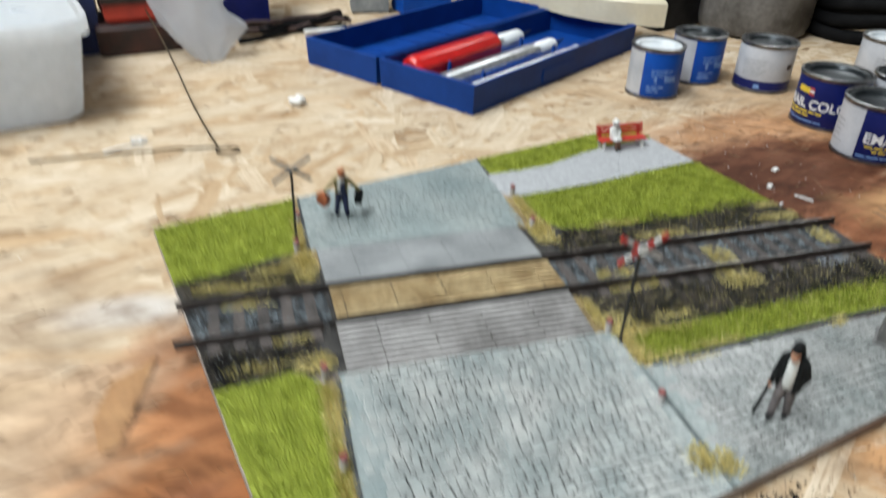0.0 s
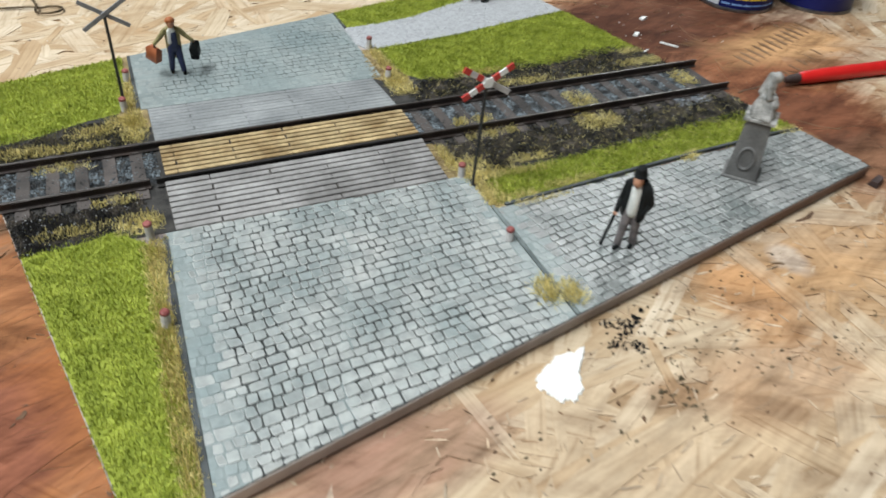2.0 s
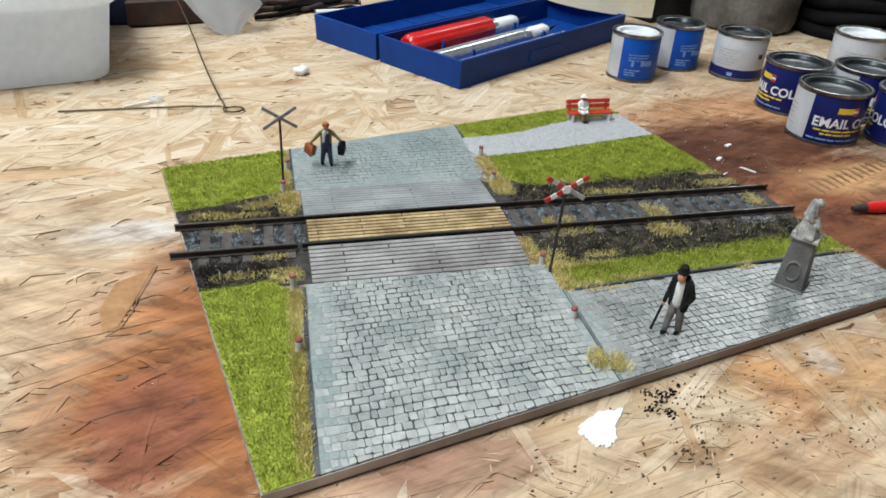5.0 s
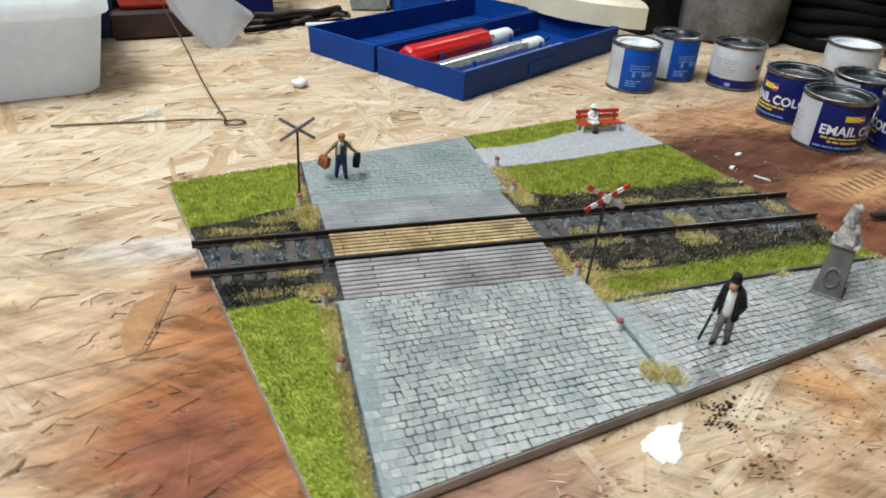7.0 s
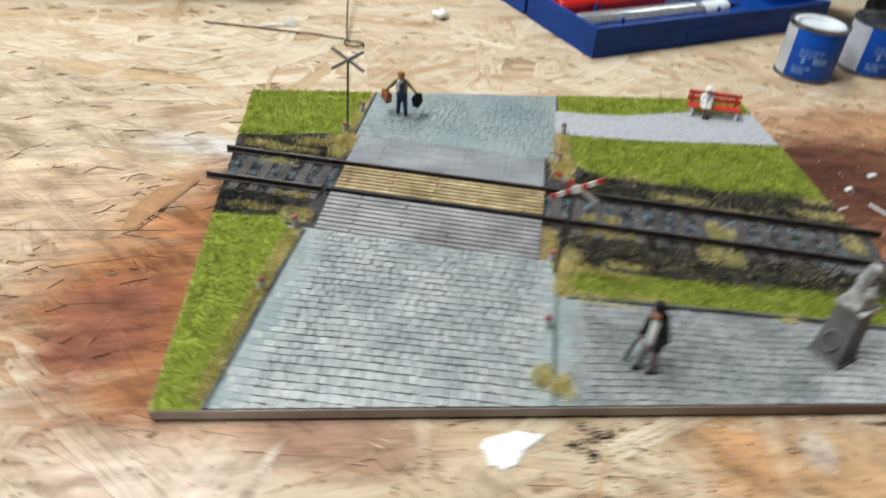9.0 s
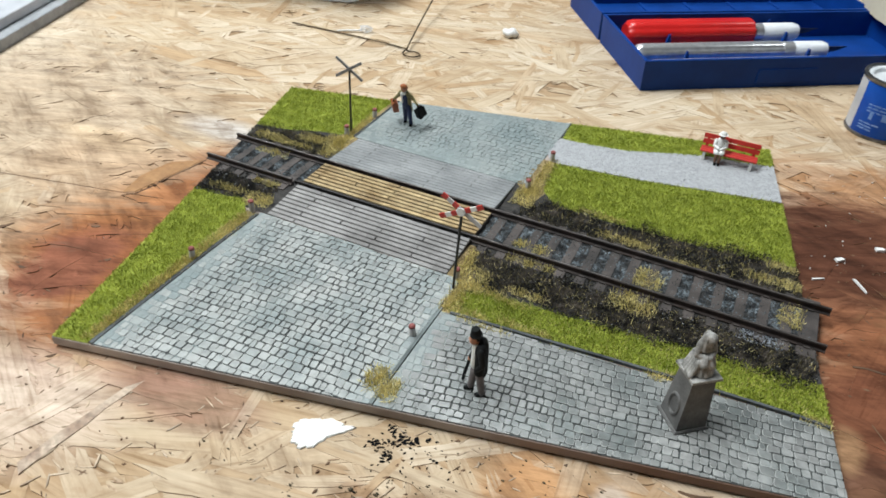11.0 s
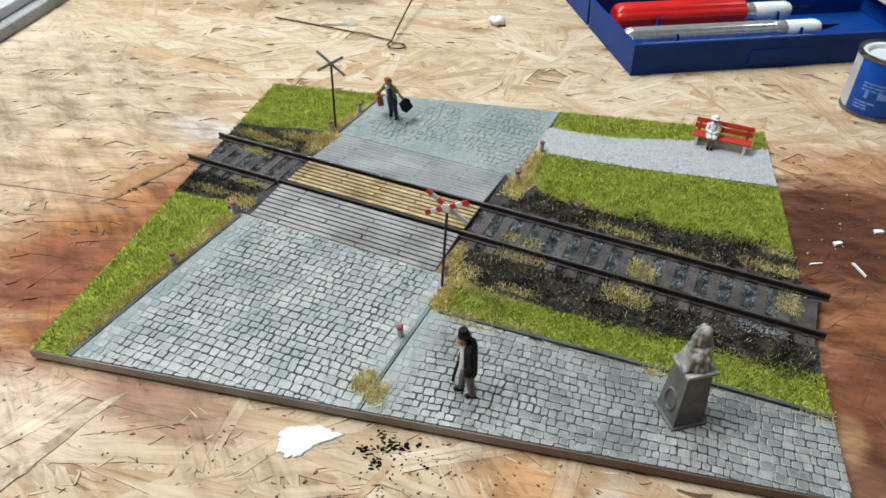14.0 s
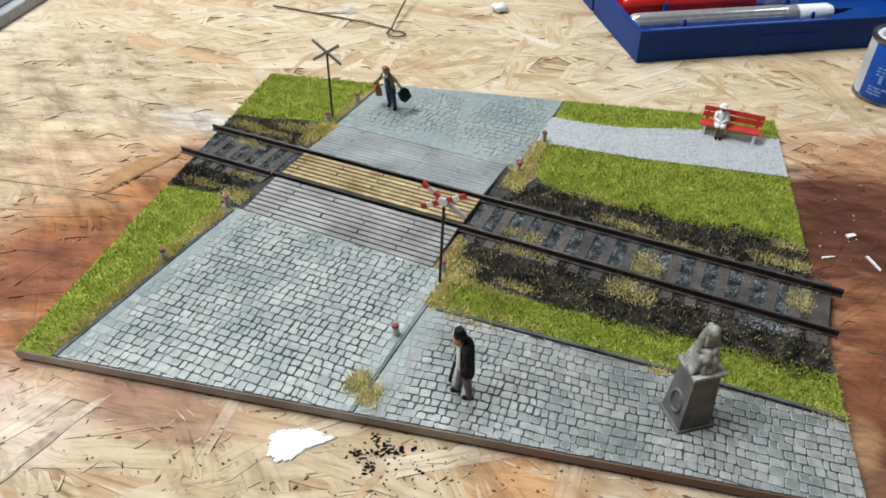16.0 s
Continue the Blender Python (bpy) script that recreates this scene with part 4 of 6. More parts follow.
M_PRINT_GREY = mottled("print_grey", (0.30, 0.31, 0.34), (0.38, 0.39, 0.42), 200, 0.5)
M_TUB = mottled("white_tub", (0.88, 0.90, 0.92), (0.92, 0.93, 0.94), 25, 0.4, grain=0.1)
M_CREAM = mottled("cream_plastic", (0.66, 0.58, 0.42), (0.74, 0.67, 0.50), 40, 0.4, grain=0.1)
M_WIRE = mottled("rusty_wire", (0.045, 0.032, 0.016), (0.12, 0.085, 0.045), 300, 0.5, 0.5)
M_SLATE = mottled("grey_sheet", (0.27, 0.285, 0.305), (0.38, 0.395, 0.415), 40, 0.45)
M_RUBBER = mottled("black_rubber", (0.0035, 0.0035, 0.004), (0.008, 0.008, 0.0085), 80, 0.8, spec=0.1)
M_NAVY = mottled("navy_case", (0.008, 0.016, 0.07), (0.012, 0.028, 0.11), 50, 0.5, grain=0.1)
M_RED_CASE = mottled("red_case", (0.34, 0.03, 0.02), (0.50, 0.05, 0.03), 70, 0.45, grain=0.1)
M_DARK_BROWN = mottled("dark_brown", (0.025, 0.014, 0.012), (0.07, 0.04, 0.035), 120, 0.6)
M_CASE_BASE = mottled("case_base", (0.012, 0.007, 0.007), (0.06, 0.018, 0.014), 60, 0.5)
M_JAR = mottled("dusty_jar", (0.06, 0.055, 0.05), (0.20, 0.19, 0.18), 50, 0.35, spec=0.3)
M_CHARCOAL = mottled("charcoal", (0.008, 0.008, 0.009), (0.02, 0.02, 0.021), 60, 0.7, spec=0.15, grain=0.1)
M_STATUE = mottled("statue_stone", (0.15, 0.15, 0.14), (0.47, 0.46, 0.44), 420, 0.65, relief=0.8, grain=0.6)
M_PLINTH = mottled("plinth_stone", (0.09, 0.089, 0.087), (0.165, 0.163, 0.158), 160, 0.65, relief=0.4)
M_SKIN = mottled("figure_skin", (0.42, 0.20, 0.12), (0.52, 0.28, 0.18), 400, 0.55)
M_CLOTH_GREY = mottled("figure_grey", (0.10, 0.09, 0.09), (0.17, 0.15, 0.15), 400, 0.7)
M_CLOTH_BLACK = mottled("figure_black", (0.005, 0.006, 0.0065), (0.012, 0.014, 0.0145), 400, 0.8, spec=0.2)
M_CLOTH_NAVY = mottled("figure_navy", (0.012, 0.018, 0.06), (0.022, 0.032, 0.10), 400, 0.6)
M_CLOTH_KHAKI = mottled("figure_khaki", (0.20, 0.17, 0.07), (0.32, 0.28, 0.13), 400, 0.7)
M_CASE_BROWN = mottled("case_orange", (0.30, 0.075, 0.03), (0.42, 0.13, 0.055), 400, 0.5)
M_HAIR = mottled("figure_hair", (0.34, 0.10, 0.03), (0.42, 0.15, 0.05), 400, 0.6)
M_WALL = mottled("plaster", (0.20, 0.197, 0.19), (0.26, 0.257, 0.25), 3, 0.8)
M_FLOOR = mottled("concrete", (0.12, 0.12, 0.117), (0.18, 0.18, 0.175), 5, 0.8)


def milky(name, colour, through, rough):
    """Thin film: part of the light goes straight through, the rest is scattered."""
    m, nodes, links, b = material(name, rough, 0, 0.5)
    where = nodes.new("ShaderNodeNewGeometry").outputs["Position"]
    n = noise_at(nodes, links, 90, 4.0, where)
    links.new(ramp(nodes, links, n.outputs["Fac"], [(0.3, tuple(c * 0.9 for c in colour)), (0.7, colour)]).outputs["Color"], b.inputs["Base Color"])
    bump(nodes, links, b, n.outputs["Fac"], 0.4, 0.001)
    leafy(m, 0.5)
    scattered, end = nodes["Material Output"].inputs["Surface"].links[0].from_socket, nodes["Material Output"]
    clear, both = nodes.new("ShaderNodeBsdfTransparent"), nodes.new("ShaderNodeMixShader")
    both.inputs[0].default_value = through
    links.new(scattered, both.inputs[1])
    links.new(clear.outputs[0], both.inputs[2])
    links.new(both.outputs[0], end.inputs["Surface"])
    return m


M_BAG = milky("milky_foil", (0.72, 0.75, 0.80), 0.22, 0.35)
M_FOIL = milky("clear_foil", (0.82, 0.87, 0.92), 0.6, 0.15)

# ---- the room, out of sight, that closes the place ----
def wall(name, x0, x1, y0, y1, z0, z1, mat):
    return tagged(part(name, Shape().box(x0, x1, y0, y1, z0, z1), mat), "plain workshop " + name.split("_")[0], name.split("_")[0], kind="structure")


wall("floor", -2600, 2600, -2400, 2400, -1000, -900, M_FLOOR)
wall("ceiling", -2600, 2600, -2400, 2400, 1500, 1600, M_WALL)
wall("wall_north", -2600, 2600, 2300, 2400, -900, 1500, M_WALL)
wall("wall_south", -2600, 2600, -2400, -2300, -900, 1500, M_WALL)
wall("wall_west", -2600, -2500, -2300, 2300, -900, 1500, M_WALL)
wall("wall_east", 2500, 2600, -2300, 2300, -900, 1500, M_WALL)

M_PIT = mottled("wood_pit", (0.06, 0.03, 0.015), (0.19, 0.105, 0.055), 90, 0.8)
# ---- marks on the bench ----
def groove(pts, w, label):
    s = Shape()
    for (ax, ay), (bx, by) in zip(pts, pts[1:]):
        d = math.dist((ax, ay), (bx, by))
        nx, ny = -(by - ay) / d * w / 2, (bx - ax) / d * w / 2
        s.prism([(ax - nx, ay - ny), (bx - nx, by - ny), (bx + nx, by + ny), (ax + nx, ay + ny)], -0.5, 0.13)
    part("saw_cut", s, M_PIT, BENCH, label)


groove([(-360, -82), (-240, -54.5), (-168, -38), (-131.5, -29.4), (-112, -24.6)], 0.2, "thin dark saw cut")
groove([(-116.9, 3.2), (-118.9, -7), (-120.5, -14), (-121.2, -20), (-123.2, -26.8), (-126.6, -30)], 0.4, "dark crack along a strand")
M_FLAKE = mottled("orange_flake", (0.25, 0.12, 0.045), (0.38, 0.205, 0.085), 110, 0.6, fine=500, relief=0.4)
part("flake", Shape().rings([[(-117.6, 3.2, 0), (-119.6, -7, 0), (-121.2, -14.5, 0), (-124, -26.3, 0), (-127.6, -28.8, 0), (-130.4, -16.4, 0), (-127.6, -4, 0), (-120.1, 1.2, 0)],
                             [(-118, 3, 0.18), (-119.9, -7, 0.2), (-121.5, -14.5, 0.2), (-124.2, -26, 0.2), (-127, -28, 0.18), (-129.6, -16.4, 0.17), (-127, -4.2, 0.17), (-120.2, 0.9, 0.18)]]), M_FLAKE, BENCH, "large loose orange wood flake")


M_SLIVER = mottled("wood_sliver", (0.27, 0.175, 0.10), (0.56, 0.45, 0.33), 160, 0.65, fine=600, relief=0.3, island=0.3)


def slivers():
    r = random.Random(5)
    s = Shape()
    for k in range(1000):
        x, y, a = r.uniform(-360, 380), r.uniform(-190, 430), r.gauss(0.35, 0.8)
        if k % 3:
            x, y = r.uniform(-170, 130), r.uniform(-135, -55)
        if math.hypot((x + 105) / 34, (y + 54) / 60) < 1 or math.hypot((x - 136) / 70, (y - 45) / 62) < 1:
            continue
        ln, w, z = r.uniform(2, 4.5), r.uniform(0.2, 0.6), r.uniform(0.02, 0.1)
        poly = [(-ln / 2, -w * 0.2), (-ln * 0.2, -w / 2), (ln / 2, -w * 0.1), (ln * 0.3, w / 2), (-ln * 0.4, w * 0.35)]
        verts, faces, uv = strand_faces(poly, z, r.uniform(-0.004, 0.004))
        c, n = math.cos(a), math.sin(a)
        sh = r.uniform(0, 9)
        s.add([(x + c * u - n * v, y + n * u + c * v, q) for u, v, q in verts], faces, 0, [(u + sh, v + sh) for u, v in uv])
    tagged(part("sliver", s, M_SLIVER, BENCH, "fine raised wood slivers"), kind="stuff")
    s = Shape()
    for k in range(1900):
        x, y, a = r.uniform(-360, 380), r.uniform(-190, 430), r.gauss(0.35, 0.8)
        if k > 1500:
            x, y = (r.uniform(-170, 130), r.uniform(-135, -55)) if k % 4 else (r.uniform(84, 165), r.uniform(-50, 110))
        ln, w = (r.choice((0.6, 0.9, 1.3, 2.0)) * r.uniform(0.7, 1.3), r.uniform(0.25, 0.8)) if k % 16 else (r.uniform(1.5, 4), r.uniform(0.15, 0.34))
        c, n = math.cos(a), math.sin(a)
        poly = [(-ln / 2, 0), (0, -w / 2), (ln / 2, -w * 0.1), (ln * 0.2, w / 2)]
        s.prism([(x + c * u - n * v, y + n * u + c * v) for u, v in poly], -0.3, r.uniform(0.05, 0.1))
    tagged(part("dark_speck", s, M_PIT, BENCH, "small dark pits and specks"), kind="stuff")
    s = Shape()
    clumps = [(11.8, -77.0, 2.6, 1.0, 0.45, 30, 0.75), (5.6, -81.6, 1.8, 0.9, 0.3, 18, 0.7), (9.9, -83.2, 1.0, 3.0, 0.1, 30, 0.6), (8.0, -75.6, 0.9, 1.0, 0.3, 14, 0.6), (15, -80, 6, 3.5, 0.4, 45, 0.35), (24, -86, 9, 5, 0.4, 40, 0.3)]
    for cx, cy, su, sv, turn, count, big in clumps:
        for k in range(count):
            u, v = r.gauss(0, su), r.gauss(0, sv)
            x, y = cx + math.cos(turn) * u - math.sin(turn) * v, cy + math.sin(turn) * u + math.cos(turn) * v
            if y > front_y(x) - 0.6:
                continue
            a, ln = r.gauss(turn, 0.5), big * r.choice((0.4, 0.6, 0.8, 1.2))
            w, c, n = ln * r.uniform(0.3, 0.6), math.cos(a), math.sin(a)
            s.prism([(x + c * p - n * q, y + n * p + c * q) for p, q in [(ln * math.cos(t) * r.uniform(0.6, 1.15), w * math.sin(t) * r.uniform(0.6, 1.15)) for t in (0, 0.7, 1.4, 2.1, 2.8, 3.5, 4.2, 4.9, 5.6)]], -0.3, r.uniform(0.12, 0.2))
    tagged(part("paint_fleck", s, M_RUBBER, BENCH, "dried black paint flecks"), kind="stuff")


slivers()


M_GREY_FLAKE = mottled("grey_flake", (0.31, 0.21, 0.145), (0.52, 0.41, 0.31), 160, 0.65, fine=700, relief=0.6, grain=0.7)


def gouge(x, y, length, w, turn, label="small dark gouge in the wood"):
    """A shallow torn pit with a ragged rim."""
    g = random.Random(int(x * 13 + y * 7))
    c, n = math.cos(turn), math.sin(turn)
    pts = []
    for k in range(18):
        t = 2 * math.pi * k / 18
        u, v = length / 2 * math.cos(t) * g.uniform(0.75, 1.1), w / 2 * math.sin(t) * g.uniform(0.6, 1.15) + 0.12 * length * math.cos(t) ** 2
        pts.append((x + c * u - n * v, y + n * u + c * v))
    part("gouge", Shape().prism(pts, -0.5, 0.07), M_PIT, BENCH, label)


for x, y, length, w, turn in ((-146, -62, 7.0, 1.5, 0.9), (-127, -60, 3.6, 1.6, 1.9), (-120, -48, 3.4, 1.1, 0.5), (-145, -45, 2.6, 0.9, 0.3), (-127, 1, 4.0, 0.8, 0.2), (-135, -4, 4.6, 0.6, 0.5), (-123, -74, 3.0, 1.3, 0.2),
                              (-103, -59, 2.6, 1.2, 0.8), (-63, -94.6, 1.8, 1.2, 0.2), (-85, -96.4, 3.0, 0.9, 0.9), (79, -60.6, 9.0, 1.6, 0.25), (-155, -59, 3.0, 1.2, 0.4), (-116, -30, 3.0, 0.9, 0.6), (-104, -12, 3.4, 0.7, 0.4)):
    gouge(x, y, length, w, turn)
groove([(111, 2.4), (114.5, 3.4), (119, 3.4), (124, 4.6)], 0.7, "dark crack in the stained wood")
groove([(116, -18), (120, -24), (126, -28)], 0.3, "dark crack in the stained wood")
for pts, mat, what in (([(-55.6, -87.6), (-58.4, -91.5), (-59.4, -95), (-60.6, -101), (-61.3, -106), (-62.8, -113), (-64.2, -124), (-61.4, -126), (-60.3, -117), (-58.9, -109), (-58.6, -103), (-57.4, -97), (-57.0, -93)], M_GREY_FLAKE, "long grey-brown wood flake"),):
    part("flake", Shape().prism(pts, -0.1, 0.1, bev=0.06), mat, BENCH, what)


M_DIRT = mottled("bench_dirt", (0.03, 0.024, 0.011), (0.11, 0.08, 0.04), 300, 0.8)


def dirt():
    """Dry crumbs of glue and soil trodden into the bench before the board."""
    r, s = random.Random(64), Shape()
    for ax, ay, bx, by, wide, count in ((14.4, -88.7, 11.6, -104, 0.9, 34), (6, -93, 10, -98, 1.8, 26), (-5.5, -97.5, -3.9, -104, 0.5, 12), (16, -76, 60, -66, 4, 26), (20, -84, 50, -100, 8, 46), (45, -105, 66, -84, 5, 26), (-30, -96, -8, -104, 5, 16)):
        for k in range(count):
            t = r.random()
            x, y = ax + (bx - ax) * t + r.gauss(0, wide * 0.6), ay + (by - ay) * t + r.gauss(0, wide * 0.6)
            if y > front_y(x) - 0.5:
                continue
            ln, a = r.choice((0.15, 0.2, 0.3, 0.5)), r.uniform(0, 6.28)
            s.prism([(x + ln * math.cos(a + q) * r.uniform(0.5, 1.1), y + ln * math.sin(a + q) * r.uniform(0.25, 0.6)) for q in (0, 1.0, 2.0, 3.1, 4.2, 5.2)], -0.3, r.uniform(0.12, 0.26))
    tagged(part("dirt_crumb", s, M_DIRT, BENCH, "dark dirt crumbs"), kind="stuff")


dirt()


def splat(name, cx, cy, length, w, turn, mat, label, seed, z=0.55):
    r = random.Random(seed)
    poly, c, s = [], math.cos(turn), math.sin(turn)
    for k in range(120):
        t = 2 * math.pi * k / 120
        q = 0.95 + 0.35 * noise.noise(Vector((1.3 * math.cos(t), 1.3 * math.sin(t), seed))) + 0.16 * noise.noise(Vector((5 * math.cos(t), 5 * math.sin(t), seed + 4))) + 0.1 * noise.noise(Vector((14 * math.cos(t), 14 * math.sin(t), seed + 1))) + r.uniform(-0.02, 0.02)
        u, v = length / 2 * math.cos(t) * q, w / 2 * math.sin(t) * q * (1.1 - 0.75 * math.cos(t))
        poly.append((cx + c * u - s * v, cy + s * u + c * v))
    part(name, Shape().prism(poly, 0.0, z, bev=0.3), mat, BENCH, label)


splat("paint_splat", -7.4, -84.2, 15.0, 7.4, 0.6, M_WHITE, "dried white paint splash", 4, 0.42)
M_SCRAPE = mottled("scraped_wood", (0.13, 0.068, 0.032), (0.25, 0.14, 0.07), 150, 0.75)
r0 = random.Random(12)
RIB = Shape().prism([(-4.9, -0.3), (-3, -0.85), (2.5, -0.7), (5.0, -0.15), (3.2, 0.75), (-2.8, 0.8)], 0.0, 0.2, bev=0.1).data("scrape_mark", M_SCRAPE)
for k in range(17):
    ob = new("scrape_mark", RIB)
    ob.parent = BENCH
    x, y = (131.2 + 4.4 * k, 22.8 + 1.75 * k) if k < 12 else (139 + 6.4 * (k - 12), 9.5 + 2.8 * (k - 12))
    ob.matrix_basis = pose(x * MM, y * MM, 0, 0, 0, -84 + r0.uniform(-4, 4)) @ Matrix.Scale(1.0 if k < 12 else 0.6, 4)

# ---- signals, posts ----
M_ARM_DULL = mottled("dull_white", (0.42, 0.40, 0.40), (0.66, 0.65, 0.64), 250, 0.55)


def warning_cross(x, y, top, lean, arms, banded, label):
    """A crossbuck on a thin post."""
    base = thing("crossing_sign", x, y, TOP, 0, label, "crossing sign", "crossing signs")
    h = top - TOP
    part("post", Shape().tube([(0, 0, -0.6), (lean * 0.5, 0, h * 0.5), (lean, 0, h)], 0.42, 8), M_BLACK, base)
    for tilt in arms:
        m = Matrix.Translation((lean, -0.62 if tilt > 0 else -0.1, h)) @ Matrix.Rotation(radians(-tilt), 4, "Y")
        half, wide = (7.0, 0.68) if banded else (6.8, 0.55)
        arm = part("arm", Shape().box(-half, half, -0.22, 0.22, -wide, wide, bev=0.06).turned(m), (M_WHITE if tilt > 0 else M_ARM_DULL) if banded else M_CROSS_DARK, base, "" if not banded else "red and white banded arm" if tilt > 0 else "dull white arm with red bands on its upper half")
        for a, b in ((-7.1, -5.2), (-3.2, -1.4), (1.4, 3.2), (5.2, 7.1))[:4 if tilt > 0 else 2] if banded else ():
            part("stripe", Shape().box(a, b, -0.27, 0.27, -wide - 0.04, wide + 0.04).turned(m), M_RED, arm, "red stripe")
    part("bracket", Shape().box(lean - 0.6, lean + 0.6, -0.5, 0.45, h - 0.6, h + 0.6, bev=0.1), M_CROSS_DARK, base)
    if banded:
        part("plate", Shape().lathe([(1.35, 0), (1.45, 0.1), (1.35, 0.22)], 6).turned(Matrix.Translation((lean, -0.9, h)) @ Matrix.Rotation(radians(90), 4, "X")), M_WHITE, base, "white plate over the crossing of the arms")
    return base


warning_cross(0.0, -24.2, 32.4, 1.3, (29, -31), True, "red and white crossbuck warning sign on black post")
warning_cross(-77.2, 44.0, 30.6, 0.4, (33, -33), False, "dark grey back of a crossbuck sign on black post")


M_CAP = mottled("dull_red", (0.20, 0.045, 0.04), (0.33, 0.10, 0.09), 300, 0.6)


def bollard(x, y, h, lean):
    base = thing("bollard", x, y, TOP - 0.3, 0, "small pale stone guard post with a dull red cap", "guard post", "guard posts")
    m = Matrix.Rotation(radians(lean), 4, "Y")
    part("shaft", Shape().lathe([(0.95, 0), (0.9, h * 0.75), (0.82, h - 0.5)], 10).turned(m), M_ARM_DULL, base, "pale weathered shaft")
    part("cap", Shape().lathe([(0.95, h - 0.95), (0.98, h - 0.35), (0.6, h)], 10).turned(m), M_CAP, base, "dull red cap")


for x, y, h, lean in ((1.5, 62, 4.5, 2), (0.0, 38.9, 4.2, 4), (-1.4, -47.6, 4.1, -3), (-77.0, -49.2, 4.4, 4), (-76.8, -20, 4.6, -2), (-77.4, 41.2, 4.4, 0), (-75.4, 59.6, 4.2, 3), (-1.0, -19.6, 4.4, 0)):
    bollard(x, y, h, lean)

# ---- plinth with statue ----
PL = thing("plinth", 71.3, -42.4, TOP, 39, "grey stone plinth with a round medallion on the pavement", "plinth")


def square(half, z):
    return [(-half, -half, z), (half, -half, z), (half, half, z), (-half, half, z)]


part("base_plate", Shape().rings([square(4.6, -0.1), square(4.6, 0.7), square(4.35, 1.0)]), M_PLINTH, PL)
part("shaft", Shape().rings([square(4.0, 1.0), square(3.7, 6), square(3.05, 16.6)]), M_PLINTH, PL)
part("cap_plate", Shape().rings([square(3.1, 16.6), square(3.95, 17.0), square(3.95, 17.5), square(3.85, 17.75)]), M_STATUE, PL)
ring = Shape()
N = 26
ring.rings([[((2.0 + 0.42 * math.cos(b)) * math.cos(2 * math.pi * k / N), 0.42 * math.sin(b), 6.6 + (3.0 + 0.42 * math.cos(b)) * math.sin(2 * math.pi * k / N)) for k in range(N)]
            for b in [2 * math.pi * j / 8 for j in range(9)]], caps=False)
ring.v = [(-3.72 + 0.062 * (z - 6.6) + y, -x, z) for x, y, z in ring.v]
part("medallion", ring, M_PLINTH, PL, "raised round wreath")
S = Shape()
S.limb((0, 1.0, 0.6), (0, 1.0, 2.6), 2.5, 2.2, 14, 0, 0.8)
for sx in (-1, 1):
    S.limb((sx * 1.6, 0.5, 8.4), (sx * 2.15, -0.2, 5.6), 0.85, 0.75, 10)
    S.limb((sx * 2.15, -0.2, 5.6), (sx * 0.5, -1.7, 5.0), 0.75, 0.55, 10)
    S.limb((sx * 0.85, 0.35, 10.6), (sx * 1.45, 0.5, 7.6), 0.6, 0.8, 10)
    S.limb((sx * 0.95, -0.2, 10.0), (sx * 1.0, -0.7, 6.8), 0.4, 0.5, 8)
S.limb((0, 0.9, 3.0), (0, 0.1, 8.6), 1.9, 1.5, 14, 0, 0.8)
for k in range(9):
    a = radians(-180 + 22.5 * k)
    S.limb((1.0 * math.cos(a), 0.7 + 1.1 * math.sin(a), 5.4), (2.5 * math.cos(a), 0.6 + 3.1 * math.sin(a), 0.4), 0.75, 0.7, 8)
S.limb((-0.6, -1.0, 5.0), (-1.0, -2.0, 3.6), 1.1, 1.0, 10)
S.limb((0.8, -0.9, 4.8), (1.1, -1.9, 3.2), 1.1, 1.0, 10)
S.limb((0, 0.2, 8.6), (0.1, -0.6, 9.8), 0.9, 0.75, 10)
S.ball((0.2, -0.95, 10.2), (0.95, 1.05, 1.25), 14)
S.ball((0.2, -0.5, 10.6), (1.2, 1.2, 1.2), 14)
S.limb((0, 1.0, 10.6), (0, 1.5, 6.0), 0.9, 1.3, 10)
for k in range(5):
    S.limb((-1.6 - 0.1 * k, 1.4 - 0.7 * k, 5.2 - 0.3 * k), (-2.6 - 0.14 * k, 1.8 - 0.9 * k, 0.3), 0.65, 0.6, 8)
for k in range(4):
    S.limb((1.8, 1.4 - 0.7 * k, 4.6), (2.3, 1.7 - 0.9 * k, 0.3), 0.6, 0.55, 8)
S.v = [(x, y, max(z, 0)) for x, y, z in S.v]
S.v = [(x * (1.14 - 0.02 * z), y * (1.1 - 0.016 * z), z) for x, y, z in S.v]
S.turned(Matrix.Translation((71.2, -42.4, TOP + 17.7)) @ Matrix.Rotation(radians(39), 4, "Z"))
statue = part("statue", S, M_STATUE)
melt = statue.modifiers.new("melt", "REMESH")
melt.mode, melt.voxel_size, melt.use_smooth_shade = "VOXEL", 0.00016, True
tagged(statue, "weathered grey stone statue of a draped figure on a plinth", "statue")

# ---- model figures, each one plain mesh ----
M_SKIN_BROWN = mottled("figure_brown", (0.14, 0.065, 0.04), (0.24, 0.12, 0.08), 400, 0.55)
M_SHIRT = mottled("figure_shirt", (0.56, 0.60, 0.58), (0.70, 0.72, 0.70), 400, 0.7)

def figure(name, shape, mats, x, y, z, rz, label):
    ob = part(name, shape, mats, smooth=50)
    ob.matrix_basis = pose(x * MM, y * MM, z * MM, 0, 0, rz)
    return tagged(ob, label, "figurine")


